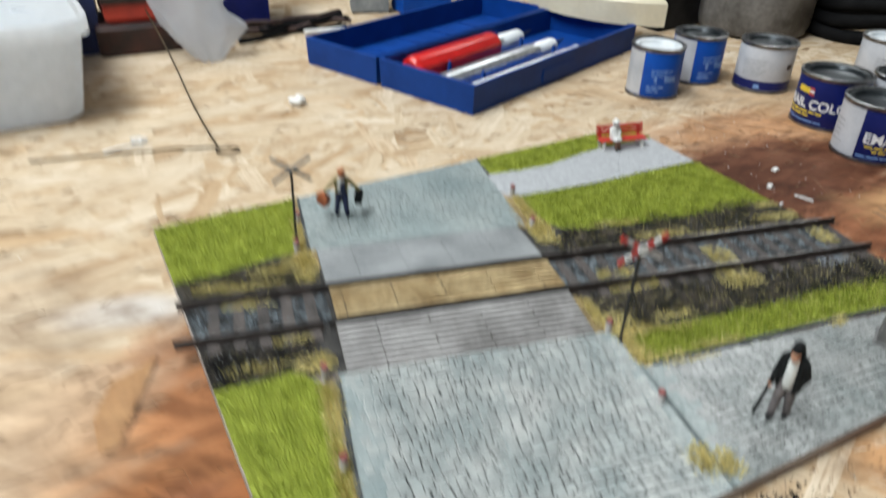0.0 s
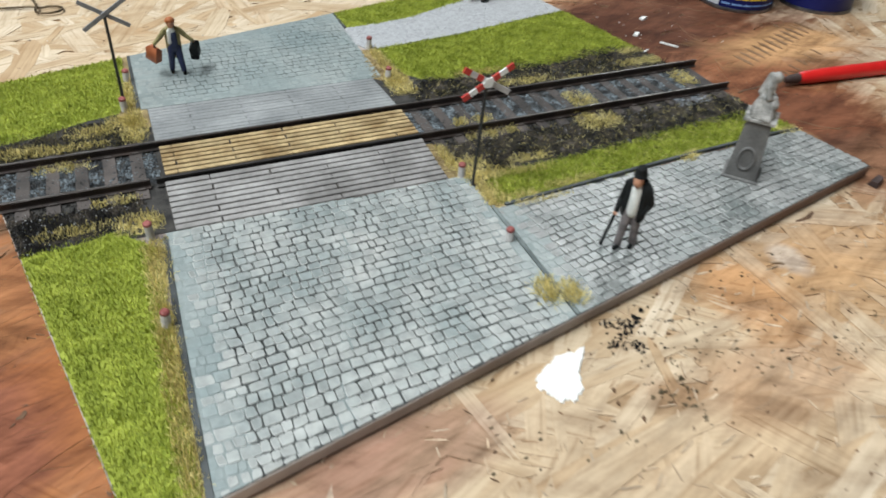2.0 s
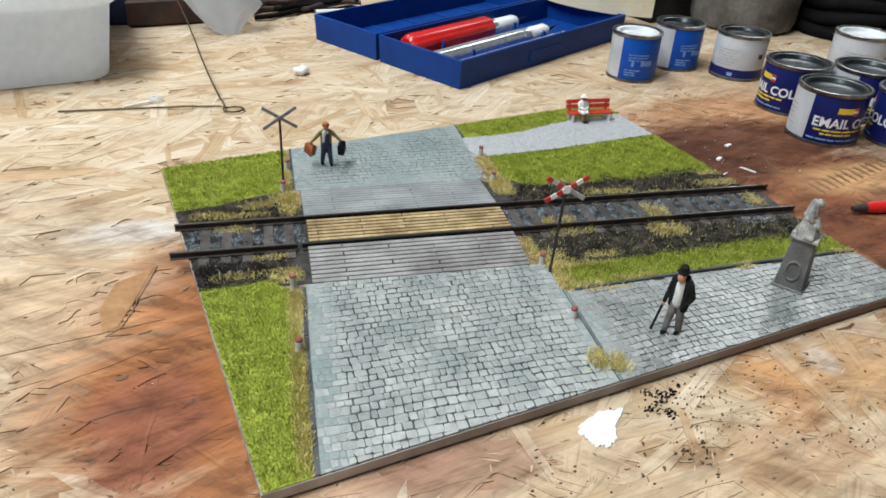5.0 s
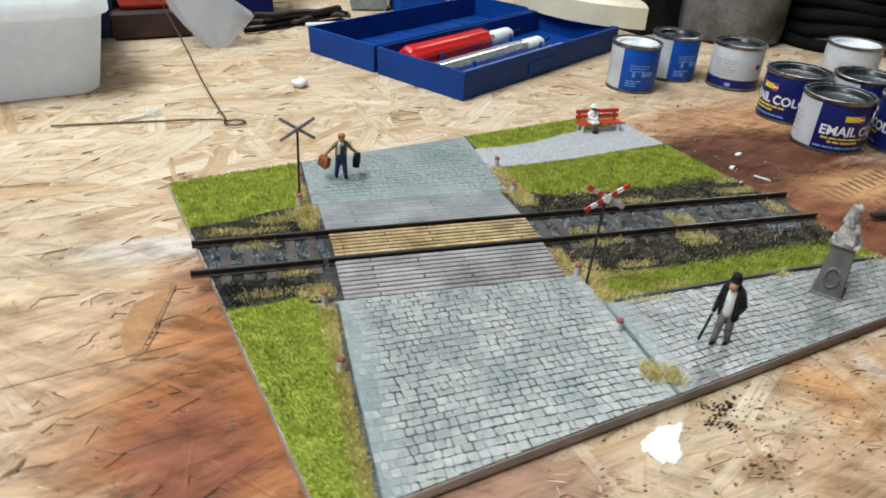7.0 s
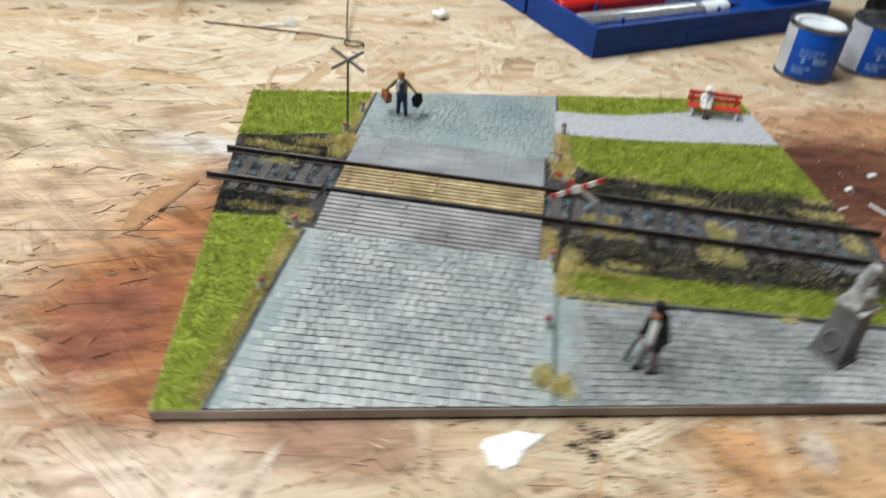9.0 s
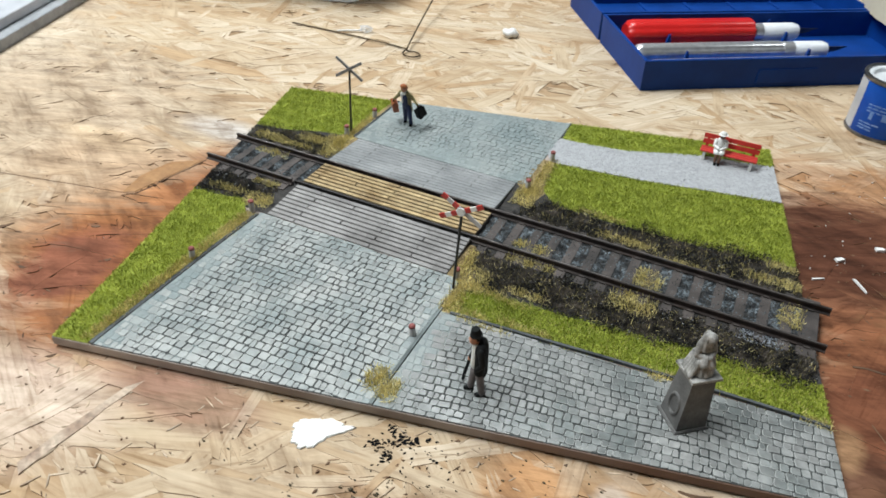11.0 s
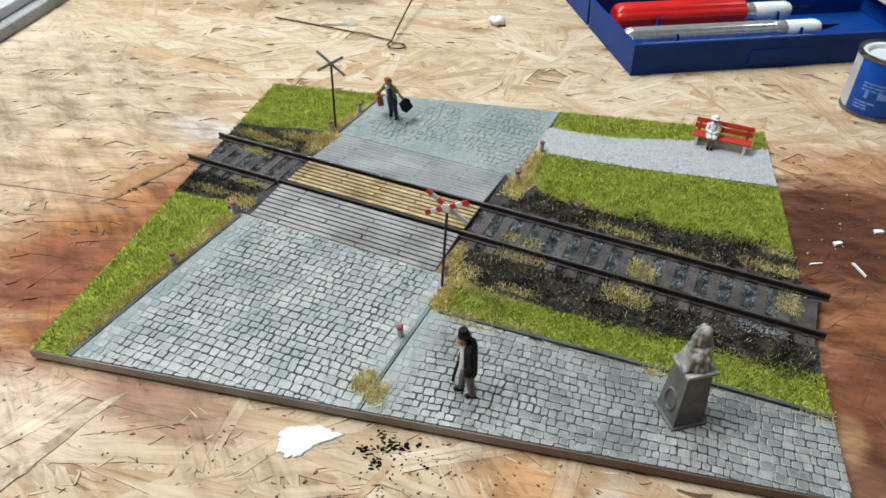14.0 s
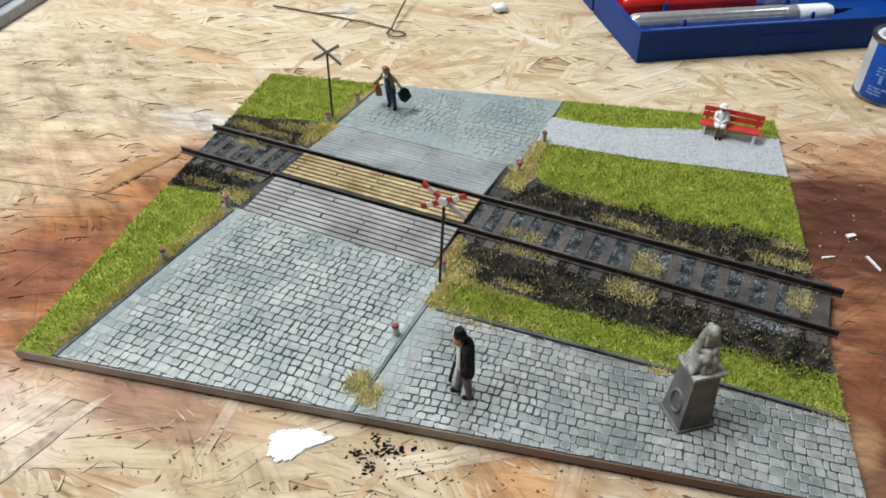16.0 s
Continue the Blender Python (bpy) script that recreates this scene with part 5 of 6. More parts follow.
F = Shape()
for sx, dy in ((-1.5, -1.8), (1.5, 1.1)):
    F.limb((sx, dy - 0.9, 0.5), (sx * 0.95, dy + 0.8, 0.6), 0.62, 0.75, 8, 2)
    F.limb((sx, dy + 0.5, 1.0), (sx * 0.72, 0.15, 9.8), 0.95, 1.45, 10, 1)
F.limb((0, 0.2, 9.6), (0, 0.2, 10.4), 2.1, 2.1, 12, 1, 0.75)
F.limb((0, -0.55, 9.8), (0, -0.5, 15.6), 1.5, 1.5, 12, 3, 1.0)
for sx in (-1, 1):
    F.limb((sx * 1.95, 0.35, 8.6), (sx * 1.75, 0.3, 16.0), 1.3, 1.35, 10, 0, 1.2)
F.limb((0, 1.3, 7.8), (0, 1.0, 15.8), 2.4, 2.3, 12, 0, 0.72)
F.limb((0, 0.2, 16.2), (0, -0.5, 16.7), 1.3, 0.9, 10, 0)
F.limb((-2.7, 0.1, 15.8), (-3.5, -0.3, 12.0), 1.0, 0.85, 8, 0)
F.limb((-3.5, -0.3, 12.0), (-3.7, -1.5, 9.0), 0.85, 0.7, 8, 0)
F.limb((2.7, 0.1, 15.8), (3.8, 0.7, 12.4), 1.0, 0.9, 8, 0)
F.limb((3.8, 0.7, 12.4), (2.4, -0.6, 9.8), 0.85, 0.75, 8, 0)
F.ball((-3.75, -1.8, 8.5), 0.6, 8, 4)
F.tube([(-3.7, -1.6, 9.0), (-4.4, -2.3, 4.8), (-5.2, -3.1, 0.1)], 0.46, 6, 2)
F.limb((0, -0.7, 16.8), (0, -1.1, 17.6), 0.9, 0.8, 8, 4)
F.ball((0, -1.7, 17.9), (1.25, 1.35, 1.6), 12, 4)
F.ball((0, -0.75, 18.3), (1.15, 0.95, 1.1), 12, 2)
HAT = Shape().lathe([(1.3, -0.1), (1.7, 0), (1.78, 0.2), (1.4, 0.45), (1.36, 1.4), (1.15, 1.95), (0.5, 2.1)], 16).turned(Matrix.Translation((0, -1.1, 19.1)) @ Matrix.Rotation(radians(12), 4, "X"))
F.add(HAT.v, HAT.f, 2)
F.v = [(x * 0.87, y * 0.88, z * 1.05) for x, y, z in F.v]
figure("standing_figurine", F, [M_CLOTH_BLACK, M_CLOTH_GREY, M_CLOTH_BLACK, M_SHIRT, M_SKIN], 22.3, -58.7, TOP + 0.3, 300, "painted model figurine in black jacket and hat with cane")

G = Shape()
for sx, dy in ((-1.75, 0.5), (1.75, -1.0)):
    G.limb((sx, dy - 0.7, 0.4), (sx, dy + 0.5, 0.5), 0.55, 0.6, 8, 2)
    G.limb((sx, dy + 0.2, 0.8), (sx * 0.5, 0, 8.0), 0.8, 1.2, 10, 1)
G.limb((0, -0.35, 7.6), (0, -0.3, 12.2), 1.35, 1.4, 12, 1, 0.85)
G.limb((0, -0.55, 12.0), (0, -0.35, 13.4), 1.15, 1.0, 10, 3, 0.8)
for sx in (-1, 1):
    G.limb((sx * 1.25, 0.35, 6.0), (sx * 1.2, 0.3, 13.0), 1.0, 1.1, 10, 0, 1.0)
    G.limb((sx * 2.0, 0.2, 13.0), (sx * 3.6, 0.3, 11.2), 0.85, 0.75, 8, 0)
    G.limb((sx * 3.6, 0.3, 11.2), (sx * 5.6, -0.4, 9.6), 0.72, 0.55, 8, 0)
    G.ball((sx * 5.8, -0.3, 9.2), 0.5, 8, 4)
G.limb((0, 0.85, 5.5), (0, 0.7, 13.0), 1.5, 1.7, 12, 0, 0.6)
G.ball((0, -0.4, 15.0), (1.1, 1.15, 1.3), 12, 4)
G.ball((0, 0.05, 15.8), (1.5, 1.45, 1.15), 12, 6)
G.ball((0, 0.75, 15.2), (1.35, 0.9, 1.2), 12, 6)
G.limb((-0.9, -0.95, 9.8), (-0.7, -0.95, 13.0), 0.75, 0.8, 10, 3, 0.6)
for sx, turn, mat in ((-1, 42, 5), (1, -16, 2)):
    B0 = Shape().box(-1.25, 1.25, -2.1, 2.1, -5.2, 0.2, mat, bev=0.85).turned(Matrix.Translation((sx * 5.9, -0.2, 8.5)) @ Matrix.Rotation(radians(turn), 4, "Z") @ Matrix.Rotation(radians(16), 4, "X"))
    G.add(B0.v, B0.f, mat)
    G.tube([(sx * 5.9, -1.0, 8.4), (sx * 5.85, -0.6, 9.2), (sx * 5.85, 0.3, 9.2), (sx * 5.9, 0.6, 8.4)], 0.22, 6, 2)
G.v = [(x * 0.95, y - 0.27 * max(0, z - 4) - 0.05 * z, z * 1.13) for x, y, z in G.v]
figure("walking_figurine", G, [M_CLOTH_KHAKI, M_CLOTH_NAVY, M_CLOTH_BLACK, M_WHITE, M_SKIN, M_CASE_BROWN, M_HAIR], -60.2, 60.9, TOP + 0.2, -2, "painted model figurine in khaki coat carrying two suitcases")

# ---- bench with seated figurine ----
BN = thing("park_bench", 62.0, 94.6, TOP, 0, "red slatted park bench with white legs on the footpath", "bench")
for sx in (-8.8, 8.8):
    part("leg", Shape().rings([[(sx - 0.5, y0, z), (sx + 0.5, y0, z), (sx + 0.5, y1, z), (sx - 0.5, y1, z)] for y0, y1, z in ((-2.6, -1.5, -0.3), (-2.3, -1.2, 3.5))]), M_WHITE, BN, "white leg")
    part("leg", Shape().rings([[(sx - 0.5, y0, z), (sx + 0.5, y0, z), (sx + 0.5, y1, z), (sx - 0.5, y1, z)] for y0, y1, z in ((1.9, 2.9, -0.3), (1.2, 2.2, 3.5))]), M_WHITE, BN, "white leg")
    part("back_support", Shape().rings([[(sx - 0.5, y0, z), (sx + 0.5, y0, z), (sx + 0.5, y0 + 0.6, z), (sx - 0.5, y0 + 0.6, z)] for y0, z in ((2.0, 3.2), (3.3, 8.3))]), M_RED, BN)
for k in range(3):
    part("seat_slat", Shape().box(-10.6, 10.6, -2.6 + 1.65 * k, -1.15 + 1.65 * k, 3.5, 4.1, bev=0.12), M_RED, BN)
for k in range(2):
    part("back_slat", Shape().rings([[(-10.6, y, z), (10.6, y, z), (10.6, y + 0.5, z), (-10.6, y + 0.5, z)] for y, z in ((2.2 + 0.55 * k, 5.0 + 2.1 * k), (2.65 + 0.55 * k, 6.6 + 2.1 * k))]), M_RED, BN)
H = Shape()
H.limb((0, 0.4, 4.8), (0, 0.7, 9.0), 1.75, 1.45, 12, 0, 0.8)
H.limb((-0.8, 0.2, 4.9), (-0.75, -2.2, 4.8), 1.2, 1.1, 10, 0)
H.limb((0.8, 0.2, 4.9), (0.75, -2.2, 4.8), 1.2, 1.1, 10, 0)
H.limb((-0.7, -2.6, 4.4), (-0.6, -2.8, 0.9), 0.6, 0.45, 8, 1)
H.limb((0.7, -2.6, 4.4), (0.6, -2.9, 0.9), 0.6, 0.45, 8, 1)
H.limb((-0.6, -2.7, 0.4), (-0.6, -3.9, 0.35), 0.5, 0.42, 8, 2)
H.limb((0.6, -2.8, 0.4), (0.6, -4.0, 0.35), 0.5, 0.42, 8, 2)
for sx in (-1, 1):
    H.limb((sx * 1.6, 0.5, 8.9), (sx * 1.9, -0.4, 6.9), 0.7, 0.6, 8, 0)
    H.limb((sx * 1.9, -0.4, 6.9), (sx * 0.5, -1.9, 6.4), 0.6, 0.5, 8, 0)
H.ball((0, 0.3, 11.2), (1.05, 1.1, 1.3), 12, 1)
H.lathe([(1.6, 0), (1.65, 0.2), (1.15, 0.35), (1.0, 1.1), (0.5, 1.4)], 12, (0, 0.3, 11.7), 0)
H.v = [(x * 1.12, y * 1.05, z * 0.94) for x, y, z in H.v]
figure("seated_figurine", H, [M_WHITE, M_SKIN_BROWN, M_CLOTH_BLACK], 58.2, 94.0, TOP + 0.1, 8, "painted model figurine in white dress and hat seated on the bench")

# ---- paint tins ----
def band(a0, a1, z0, z1, r):
    """A thin curved patch on a tin between two angles in degrees."""
    n = max(2, int(abs(a1 - a0) / 6))
    s = Shape()
    ring_in = [[(q * math.cos(radians(a0 + (a1 - a0) * k / n)), q * math.sin(radians(a0 + (a1 - a0) * k / n)), z) for z in (z0, z1)] for q in (r - 0.1, r) for k in range(n + 1)]
    verts = [p for pair in ring_in for p in pair]
    m = 2 * (n + 1)
    faces = []
    for k in range(n):
        i = 2 * k
        faces += [(m + i, m + i + 2, m + i + 3, m + i + 1), (i + 1, i + 3, i + 2, i), (i, i + 2, m + i + 2, m + i), (m + i + 1, m + i + 3, i + 3, i + 1)]
    faces += [(0, m, m + 1, 1), (2 * n + 1, m + 2 * n + 1, m + 2 * n, 2 * n)]
    return s.add(verts, faces)


def words(a0, a1, z, h, r):
    """One printed line, as bars of word length."""
    s, a, w = Shape(), a0, random.Random(int(a0 * 7 + z * 31))
    while a < a1 - 4:
        b = min(a1, a + w.uniform(6, 18))
        k = band(a, b, z, z + h, r)
        s.add(k.v, k.f)
        a = b + 2.2
    return s


def lettering(text, size, start, z, r):
    """Built-in letters bent round a tin, from a start angle."""
    curve = bpy.data.curves.new("lettering", "FONT")
    curve.body, curve.size, curve.extrude, curve.offset = text, size, 0.04, 0.13
    flat = bpy.data.objects.new("lettering", curve)
    me = bpy.data.meshes.new_from_object(flat)
    bpy.data.objects.remove(flat)
    for v in me.vertices:
        a, q = radians(start) + v.co.x / r, r + v.co.z + 0.04
        v.co = (q * math.cos(a) * MM, q * math.sin(a) * MM, (z + v.co.y) * MM)
    me.materials.append(M_PRINT_WHITE)
    return me


def paint_tin(x, y, facing, style, lid, label, R=15.7, TALL=24.5):
    """Facing: the angle, seen from above, towards which the label's middle looks."""
    base = thing("paint_tin", x, y, 0, facing, label, "paint tin", "paint tins")
    cover = {"navy": M_LABEL_NAVY, "blue": M_LABEL_BLUE, "white": M_LABEL_WHITE}[style]
    body = part("body", Shape().lathe([(R - 0.5, 1.2), (R - 0.35, 1.6), (R - 0.35, TALL - 2.0), (R - 0.5, TALL - 1.6)], 56, caps=False), cover, base, smooth=40)
    part("bottom_rim", Shape().lathe([(R - 1.0, 0), (R, 0.1), (R + 0.1, 0.7), (R - 0.1, 1.3), (R - 0.6, 1.5)], 56), M_TIN_METAL, base, "bare metal rim", 40)
    part("top_rim", Shape().lathe([(R - 0.6, TALL - 2.1), (R - 0.1, TALL - 1.8), (R + 0.25, TALL - 1.0), (R + 0.15, TALL - 0.2), (R - 0.4, TALL), (R - 1.2, TALL - 0.1), (R - 1.5, TALL - 1.0), (R - 1.6, TALL - 1.8)], 56, caps=False), M_TIN_METAL, base, "bare metal rim", 40)
    part("lid", Shape().lathe([(R - 1.5, TALL - 1.6), (R - 2.0, TALL - 0.6), (R - 2.8, TALL - 0.5), (R - 3.6, TALL - 0.9), (R - 4.4, TALL - 2.4), (R - 5.0, TALL - 2.7), (3, TALL - 2.6), (0.2, TALL - 2.55)], 56, caps=False),
         M_LID_WHITE if lid == "white" else M_LID_DARK, base, "white paint-smeared lid" if lid == "white" else "dark metal lid", 35)
    z0, z1, rr = 1.7, TALL - 2.2, R - 0.27
    if style == "navy":
        part("label_panel", band(-92, -24, z0, z1, rr), M_LABEL_WHITE, body, "white label panel")
        part("brand_mark", band(18, 44, 15.6, 18.2, rr), M_YELLOW, body, "yellow brand patch")
        for k in range(3):
            part("flag_stripe", band(44, 53, 15.0 + 1.25 * k, 16.0 + 1.25 * k, rr), M_PRINT_RED if k % 2 == 0 else M_PRINT_WHITE, body)
        part("lettering", lettering("EMAIL COLOR", 6.0, -17, 9.0, R - 0.3), None, body, "white capital lettering")
        for k, (a, b) in enumerate(((-12, 74), (0, 58))):
            part("text_bar", words(a, b, 7.0 - 1.7 * k, 0.75, rr), M_YELLOW, body, "yellow small print")
        part("text_bar", words(-20, 80, 2.8, 0.7, rr), M_PRINT_PALE, body, "pale small print")
        for k in range(5):
            part("text_bar", words(-84, -50 - 4 * (k % 3), 6 + 2.2 * k, 0.5, rr + 0.1), M_PRINT_GREY, body, "grey small print")
    elif style == "blue":
        part("label_panel", band(-95, -28, z0, z1, rr), M_LABEL_WHITE, body, "white label panel")
        for k in range(3):
            part("text_bar", words(-8, 44 - 7 * k, 14.6 - 1.4 * k, 0.6, rr), M_PRINT_PALE, body, "pale small print")
        part("script_mark", band(22, 50, 9.2, 11.8, rr), M_PRINT_PALE, body, "pale script mark")
        part("script_mark", band(0, 6, 8.8, 12.2, rr), M_PRINT_PALE, body, "pale script mark")
        for k in range(3):
            part("text_bar", words(-14, 22 - 5 * k, 6.4 - 1.3 * k, 0.6, rr), M_PRINT_PALE, body, "pale small print")
    else:
        part("label_band", band(-110, 110, z0, z0 + 4.6, rr), M_LABEL_NAVY, body, "dark blue band")
        part("brand_mark", band(48, 62, 12.5, 15.0, rr), M_DARK_BROWN, body, "small dark red-brown mark")
        part("brand_mark", band(-16, -4, 2.6, 4.4, rr + 0.1), M_PRINT_PALE, body, "small pale mark")
        for k in range(6):
            part("text_bar", words(-48, -10 + 6 * (k % 3), 8.2 + 1.6 * k, 0.5, rr), M_PRINT_GREY, body, "grey small print")
    return base


paint_tin(117, 165.5, 240, "blue", "white", "blue and white paint tin with white smeared lid", 13.4, 25.5)
paint_tin(152, 182, 258, "blue", "dark", "blue and white paint tin with dark lid", 13.8, 25.5)
paint_tin(180.5, 162.5, 234, "white", "dark", "white paint tin with dark blue band and dark lid", 14.3, 25)
paint_tin(178, 110, 145, "navy", "dark", "navy blue enamel paint tin with white lettering")
paint_tin(171, 74, 226, "navy", "dark", "navy blue enamel paint tin with white label panel")
paint_tin(205.5, 63, 95, "navy", "dark", "navy blue enamel paint tin beside the others")
paint_tin(209, 98, 240, "navy", "dark", "navy blue enamel paint tin behind the others")
paint_tin(250, 152, 250, "white", "white", "white paint tin with a white lid", 15.2, 26)

# ---- knife case ----
CASE = thing("knife_case", 15, 150.5, 0.1, 34, "open blue plastic hobby knife case lying on the bench", "tool case")


def tray(x0, x1, y0, y1, h, t=1.5):
    """An open tray with draught sides and a floor."""
    s = Shape()
    out = [[(x0 + 0.6, y0 + 0.6, 0), (x1 - 0.6, y0 + 0.6, 0), (x1 - 0.6, y1 - 0.6, 0), (x0 + 0.6, y1 - 0.6, 0)], [(x0, y0, h - 0.3), (x1, y0, h - 0.3), (x1, y1, h - 0.3), (x0, y1, h - 0.3)],
           [(x0 + 0.3, y0 + 0.3, h), (x1 - 0.3, y0 + 0.3, h), (x1 - 0.3, y1 - 0.3, h), (x0 + 0.3, y1 - 0.3, h)], [(x0 + t, y0 + t, h - 0.1), (x1 - t, y0 + t, h - 0.1), (x1 - t, y1 - t, h - 0.1), (x0 + t, y1 - t, h - 0.1)],
           [(x0 + t + 0.5, y0 + t + 0.5, 1.6), (x1 - t - 0.5, y0 + t + 0.5, 1.6), (x1 - t - 0.5, y1 - t - 0.5, 1.6), (x0 + t + 0.5, y1 - t - 0.5, 1.6)]]
    return s.rings(out)


TRAY = part("tray", tray(0, 158, 0, 61.5, 15), M_BLUE_BOX, CASE)
LIDTRAY = part("lid", tray(0, 158, 63.5, 118, 15), M_BLUE_BOX, CASE)
for x in (24, 128):
    part("hinge", Shape().tube([(x, 62.4, 9.6), (x + 14, 62.4, 9.6)], 1.5, 8), M_BLUE_BOX, CASE)
part("latch", Shape().box(58, 88, -0.3, 0.9, 2.5, 9.5, bev=0.2), M_BLUE_BOX, TRAY)
for x in (28, 92):
    for y in (16, 38, 56):
        part("holder", Shape().rings([[(x - 2.6, y - 0.8, 1.2), (x + 2.6, y - 0.8, 1.2), (x + 2.6, y + 0.8, 1.2), (x - 2.6, y + 0.8, 1.2)], [(x - 0.4, y - 0.6, 12.4), (x + 0.4, y - 0.6, 12.4), (x + 0.4, y + 0.6, 12.4), (x - 0.4, y + 0.6, 12.4)]]), M_BLUE_BOX, TRAY)
for k in range(5):
    part("rib", Shape().box(14 + 28 * k, 16 + 28 * k, 66, 115, 1.4, 2.4, bev=0.2), M_BLUE_BOX, LIDTRAY)


def along_case(u, v, z):
    """A pose with its z axis along the case, at a place within it."""
    return pose(15 * MM, 150.5 * MM, 0.1 * MM, 0, 0, 34) @ pose(u * MM, v * MM, z * MM, 0, 90, 0)


def knife(u, v, z, label, handle_r, handle_len, handle_mat, cap_r, cap_len, grooves):
    base = new("hobby_knife")
    base.empty_display_size = 0.01
    base.matrix_basis = along_case(u, v, z)
    tagged(base, label, "hobby knife", "hobby knives")
    n = 48
    s = Shape()
    rings = []
    for zz, q in ((0, 0.72), (1.5, 0.94), (4, 1.0), (handle_len - 1.5, 1.0), (handle_len, 0.92)):
        rings.append([(handle_r * q * (1 - (0.05 if grooves and k % 6 < 2 else 0)) * math.cos(2 * math.pi * k / n), handle_r * q * (1 - (0.05 if grooves and k % 6 < 2 else 0)) * math.sin(2 * math.pi * k / n), zz) for k in range(n)])
    part("handle", s.rings(rings), handle_mat, base, smooth=40)
    z1 = handle_len
    part("collar", Shape().lathe([(cap_r * 0.95, z1), (cap_r, z1 + 0.4), (cap_r, z1 + 6), (cap_r * 0.9, z1 + 6.4)], 24), M_SILVER, base, "bright metal collar", 40)
    cap = part("cap", Shape().lathe([(cap_r * 0.95, z1 + 6.4), (cap_r, z1 + 7), (cap_r, z1 + cap_len), (cap_r * 0.8, z1 + cap_len + 2.5), (cap_r * 0.3, z1 + cap_len + 3.2)], 24), M_CLEAR, base, "milky blade cap", 40)
    part("blade", Shape().rings([[(-1.8, -0.3, z1 + cap_len + 2), (1.8, -0.3, z1 + cap_len + 2), (1.8, 0.3, z1 + cap_len + 2), (-1.8, 0.3, z1 + cap_len + 2)], [(-1.6, -0.2, z1 + cap_len + 9), (0.6, -0.2, z1 + cap_len + 9), (0.6, 0.2, z1 + cap_len + 9), (-1.6, 0.2, z1 + cap_len + 9)],
                                 [(-1.6, -0.1, z1 + cap_len + 15), (-1.4, -0.1, z1 + cap_len + 15), (-1.4, 0.1, z1 + cap_len + 15), (-1.6, 0.1, z1 + cap_len + 15)]]), M_STEEL, cap, "dark steel blade")


knife(8, 47.5, 9.2, "hobby knife with thick red plastic handle and milky cap", 7.4, 69, M_RED_PLASTIC, 4.6, 24, True)
knife(6, 27, 7.2, "hobby knife with ribbed silver aluminium handle and milky cap", 4.9, 78, M_SILVER, 4.6, 22, True)
knife(6, 8.5, 9.6, "slim hobby knife with pale metal handle", 2.3, 88, M_SILVER, 2.1, 10, False)

# ---- loose things on the bench ----
BRUSH = thing("paint_brush", 131, 1.6, 0, -4.5, "glossy red brush handle with a dark tip lying on the bench", "brush")
part("handle", Shape().tube([(4, 0, 2.5), (7, 0, 2.5), (14, 0, 2.6), (60, 0, 2.7), (120, 0, 2.6)], [1.7, 2.2, 2.4, 2.6, 2.0], 20), M_RED_PLASTIC, BRUSH, smooth=40)
part("tip", Shape().tube([(-1.2, 0, 2.4), (0.5, 0, 2.4), (4.6, 0, 2.5)], [0.9, 1.4, 1.8], 14), M_DARK_BROWN, BRUSH, "dark handle tip", 40)
W = [(-172, 138.4, 0.8), (-160, 138.9, 0.7), (-135, 139.4, 0.7), (-115, 138.9, 0.8), (-103, 137.6, 0.9)]
W += [(-96.6 + 4.6 * math.cos(a), 132.6 + 3.6 * math.sin(a), 0.9 + 0.35 * k / 10) for k, a in enumerate([2.2 - 0.62 * j for j in range(10)])]
W += [(-100.5, 135.5, 2.2), (-102.6, 143, 2.8), (-106, 157, 4.4), (-109.4, 172, 6.4), (-112.8, 188, 8.8), (-116.6, 208, 11.8), (-121.6, 232, 15.4), (-128.6, 262, 20), (-137, 297, 26)]
tagged(part("bent_wire", Shape().tube(W, 0.42, 8), M_WIRE, smooth=60), "long rusty wire bent into a hook on the bench", "wire")
Q = thing("glue_stick", -145, 140.6, 0, 28, "thin white stick with a clear glue blob on the bench", "stick")
part("stick", Shape().tube([(0, 0, 0.9), (6, 0.3, 1.0), (13, 0, 1.2)], 0.55, 8), M_WHITE, Q)
B0 = Shape().ball((15, 0.6, 1.9), (3.6, 2.4, 1.9), 16)
B0.v = [(x + 0.7 * math.sin(3 * z + y), y + 0.5 * math.sin(2 * x), z) for x, y, z in B0.v]
part("blob", B0, M_FOIL, Q, "clear lumpy glue", 60)
LP = thing("plaster_lump", -63, 183, 0, 20, "small white lump of plaster on the bench", "lump")
L0 = Shape().ball((0, 0, 2.1), (4.3, 3.3, 2.4), 16)
L0.v = [(x + 0.5 * math.sin(2 * y + z), y + 0.4 * math.sin(1.7 * x), max(0, z + 0.5 * math.sin(x * 1.3))) for x, y, z in L0.v]
part("lump", L0, M_WHITE, LP, smooth=60)


CHIP = thing("wood_chip", 110.5, -54.5, 0, 20, "small dark brown wood chip beside the board's corner", "wood chip")
part("chip", Shape().rings([[(-2.6, -1.4, 0), (2.4, -1.2, 0), (2.8, 1.0, 0), (-2.2, 1.4, 0)], [(-2.2, -1.0, 1.5), (1.8, -1.0, 1.9), (2.4, 0.7, 1.8), (-2.0, 1.1, 1.4)]]), M_DARK_BROWN, CHIP)


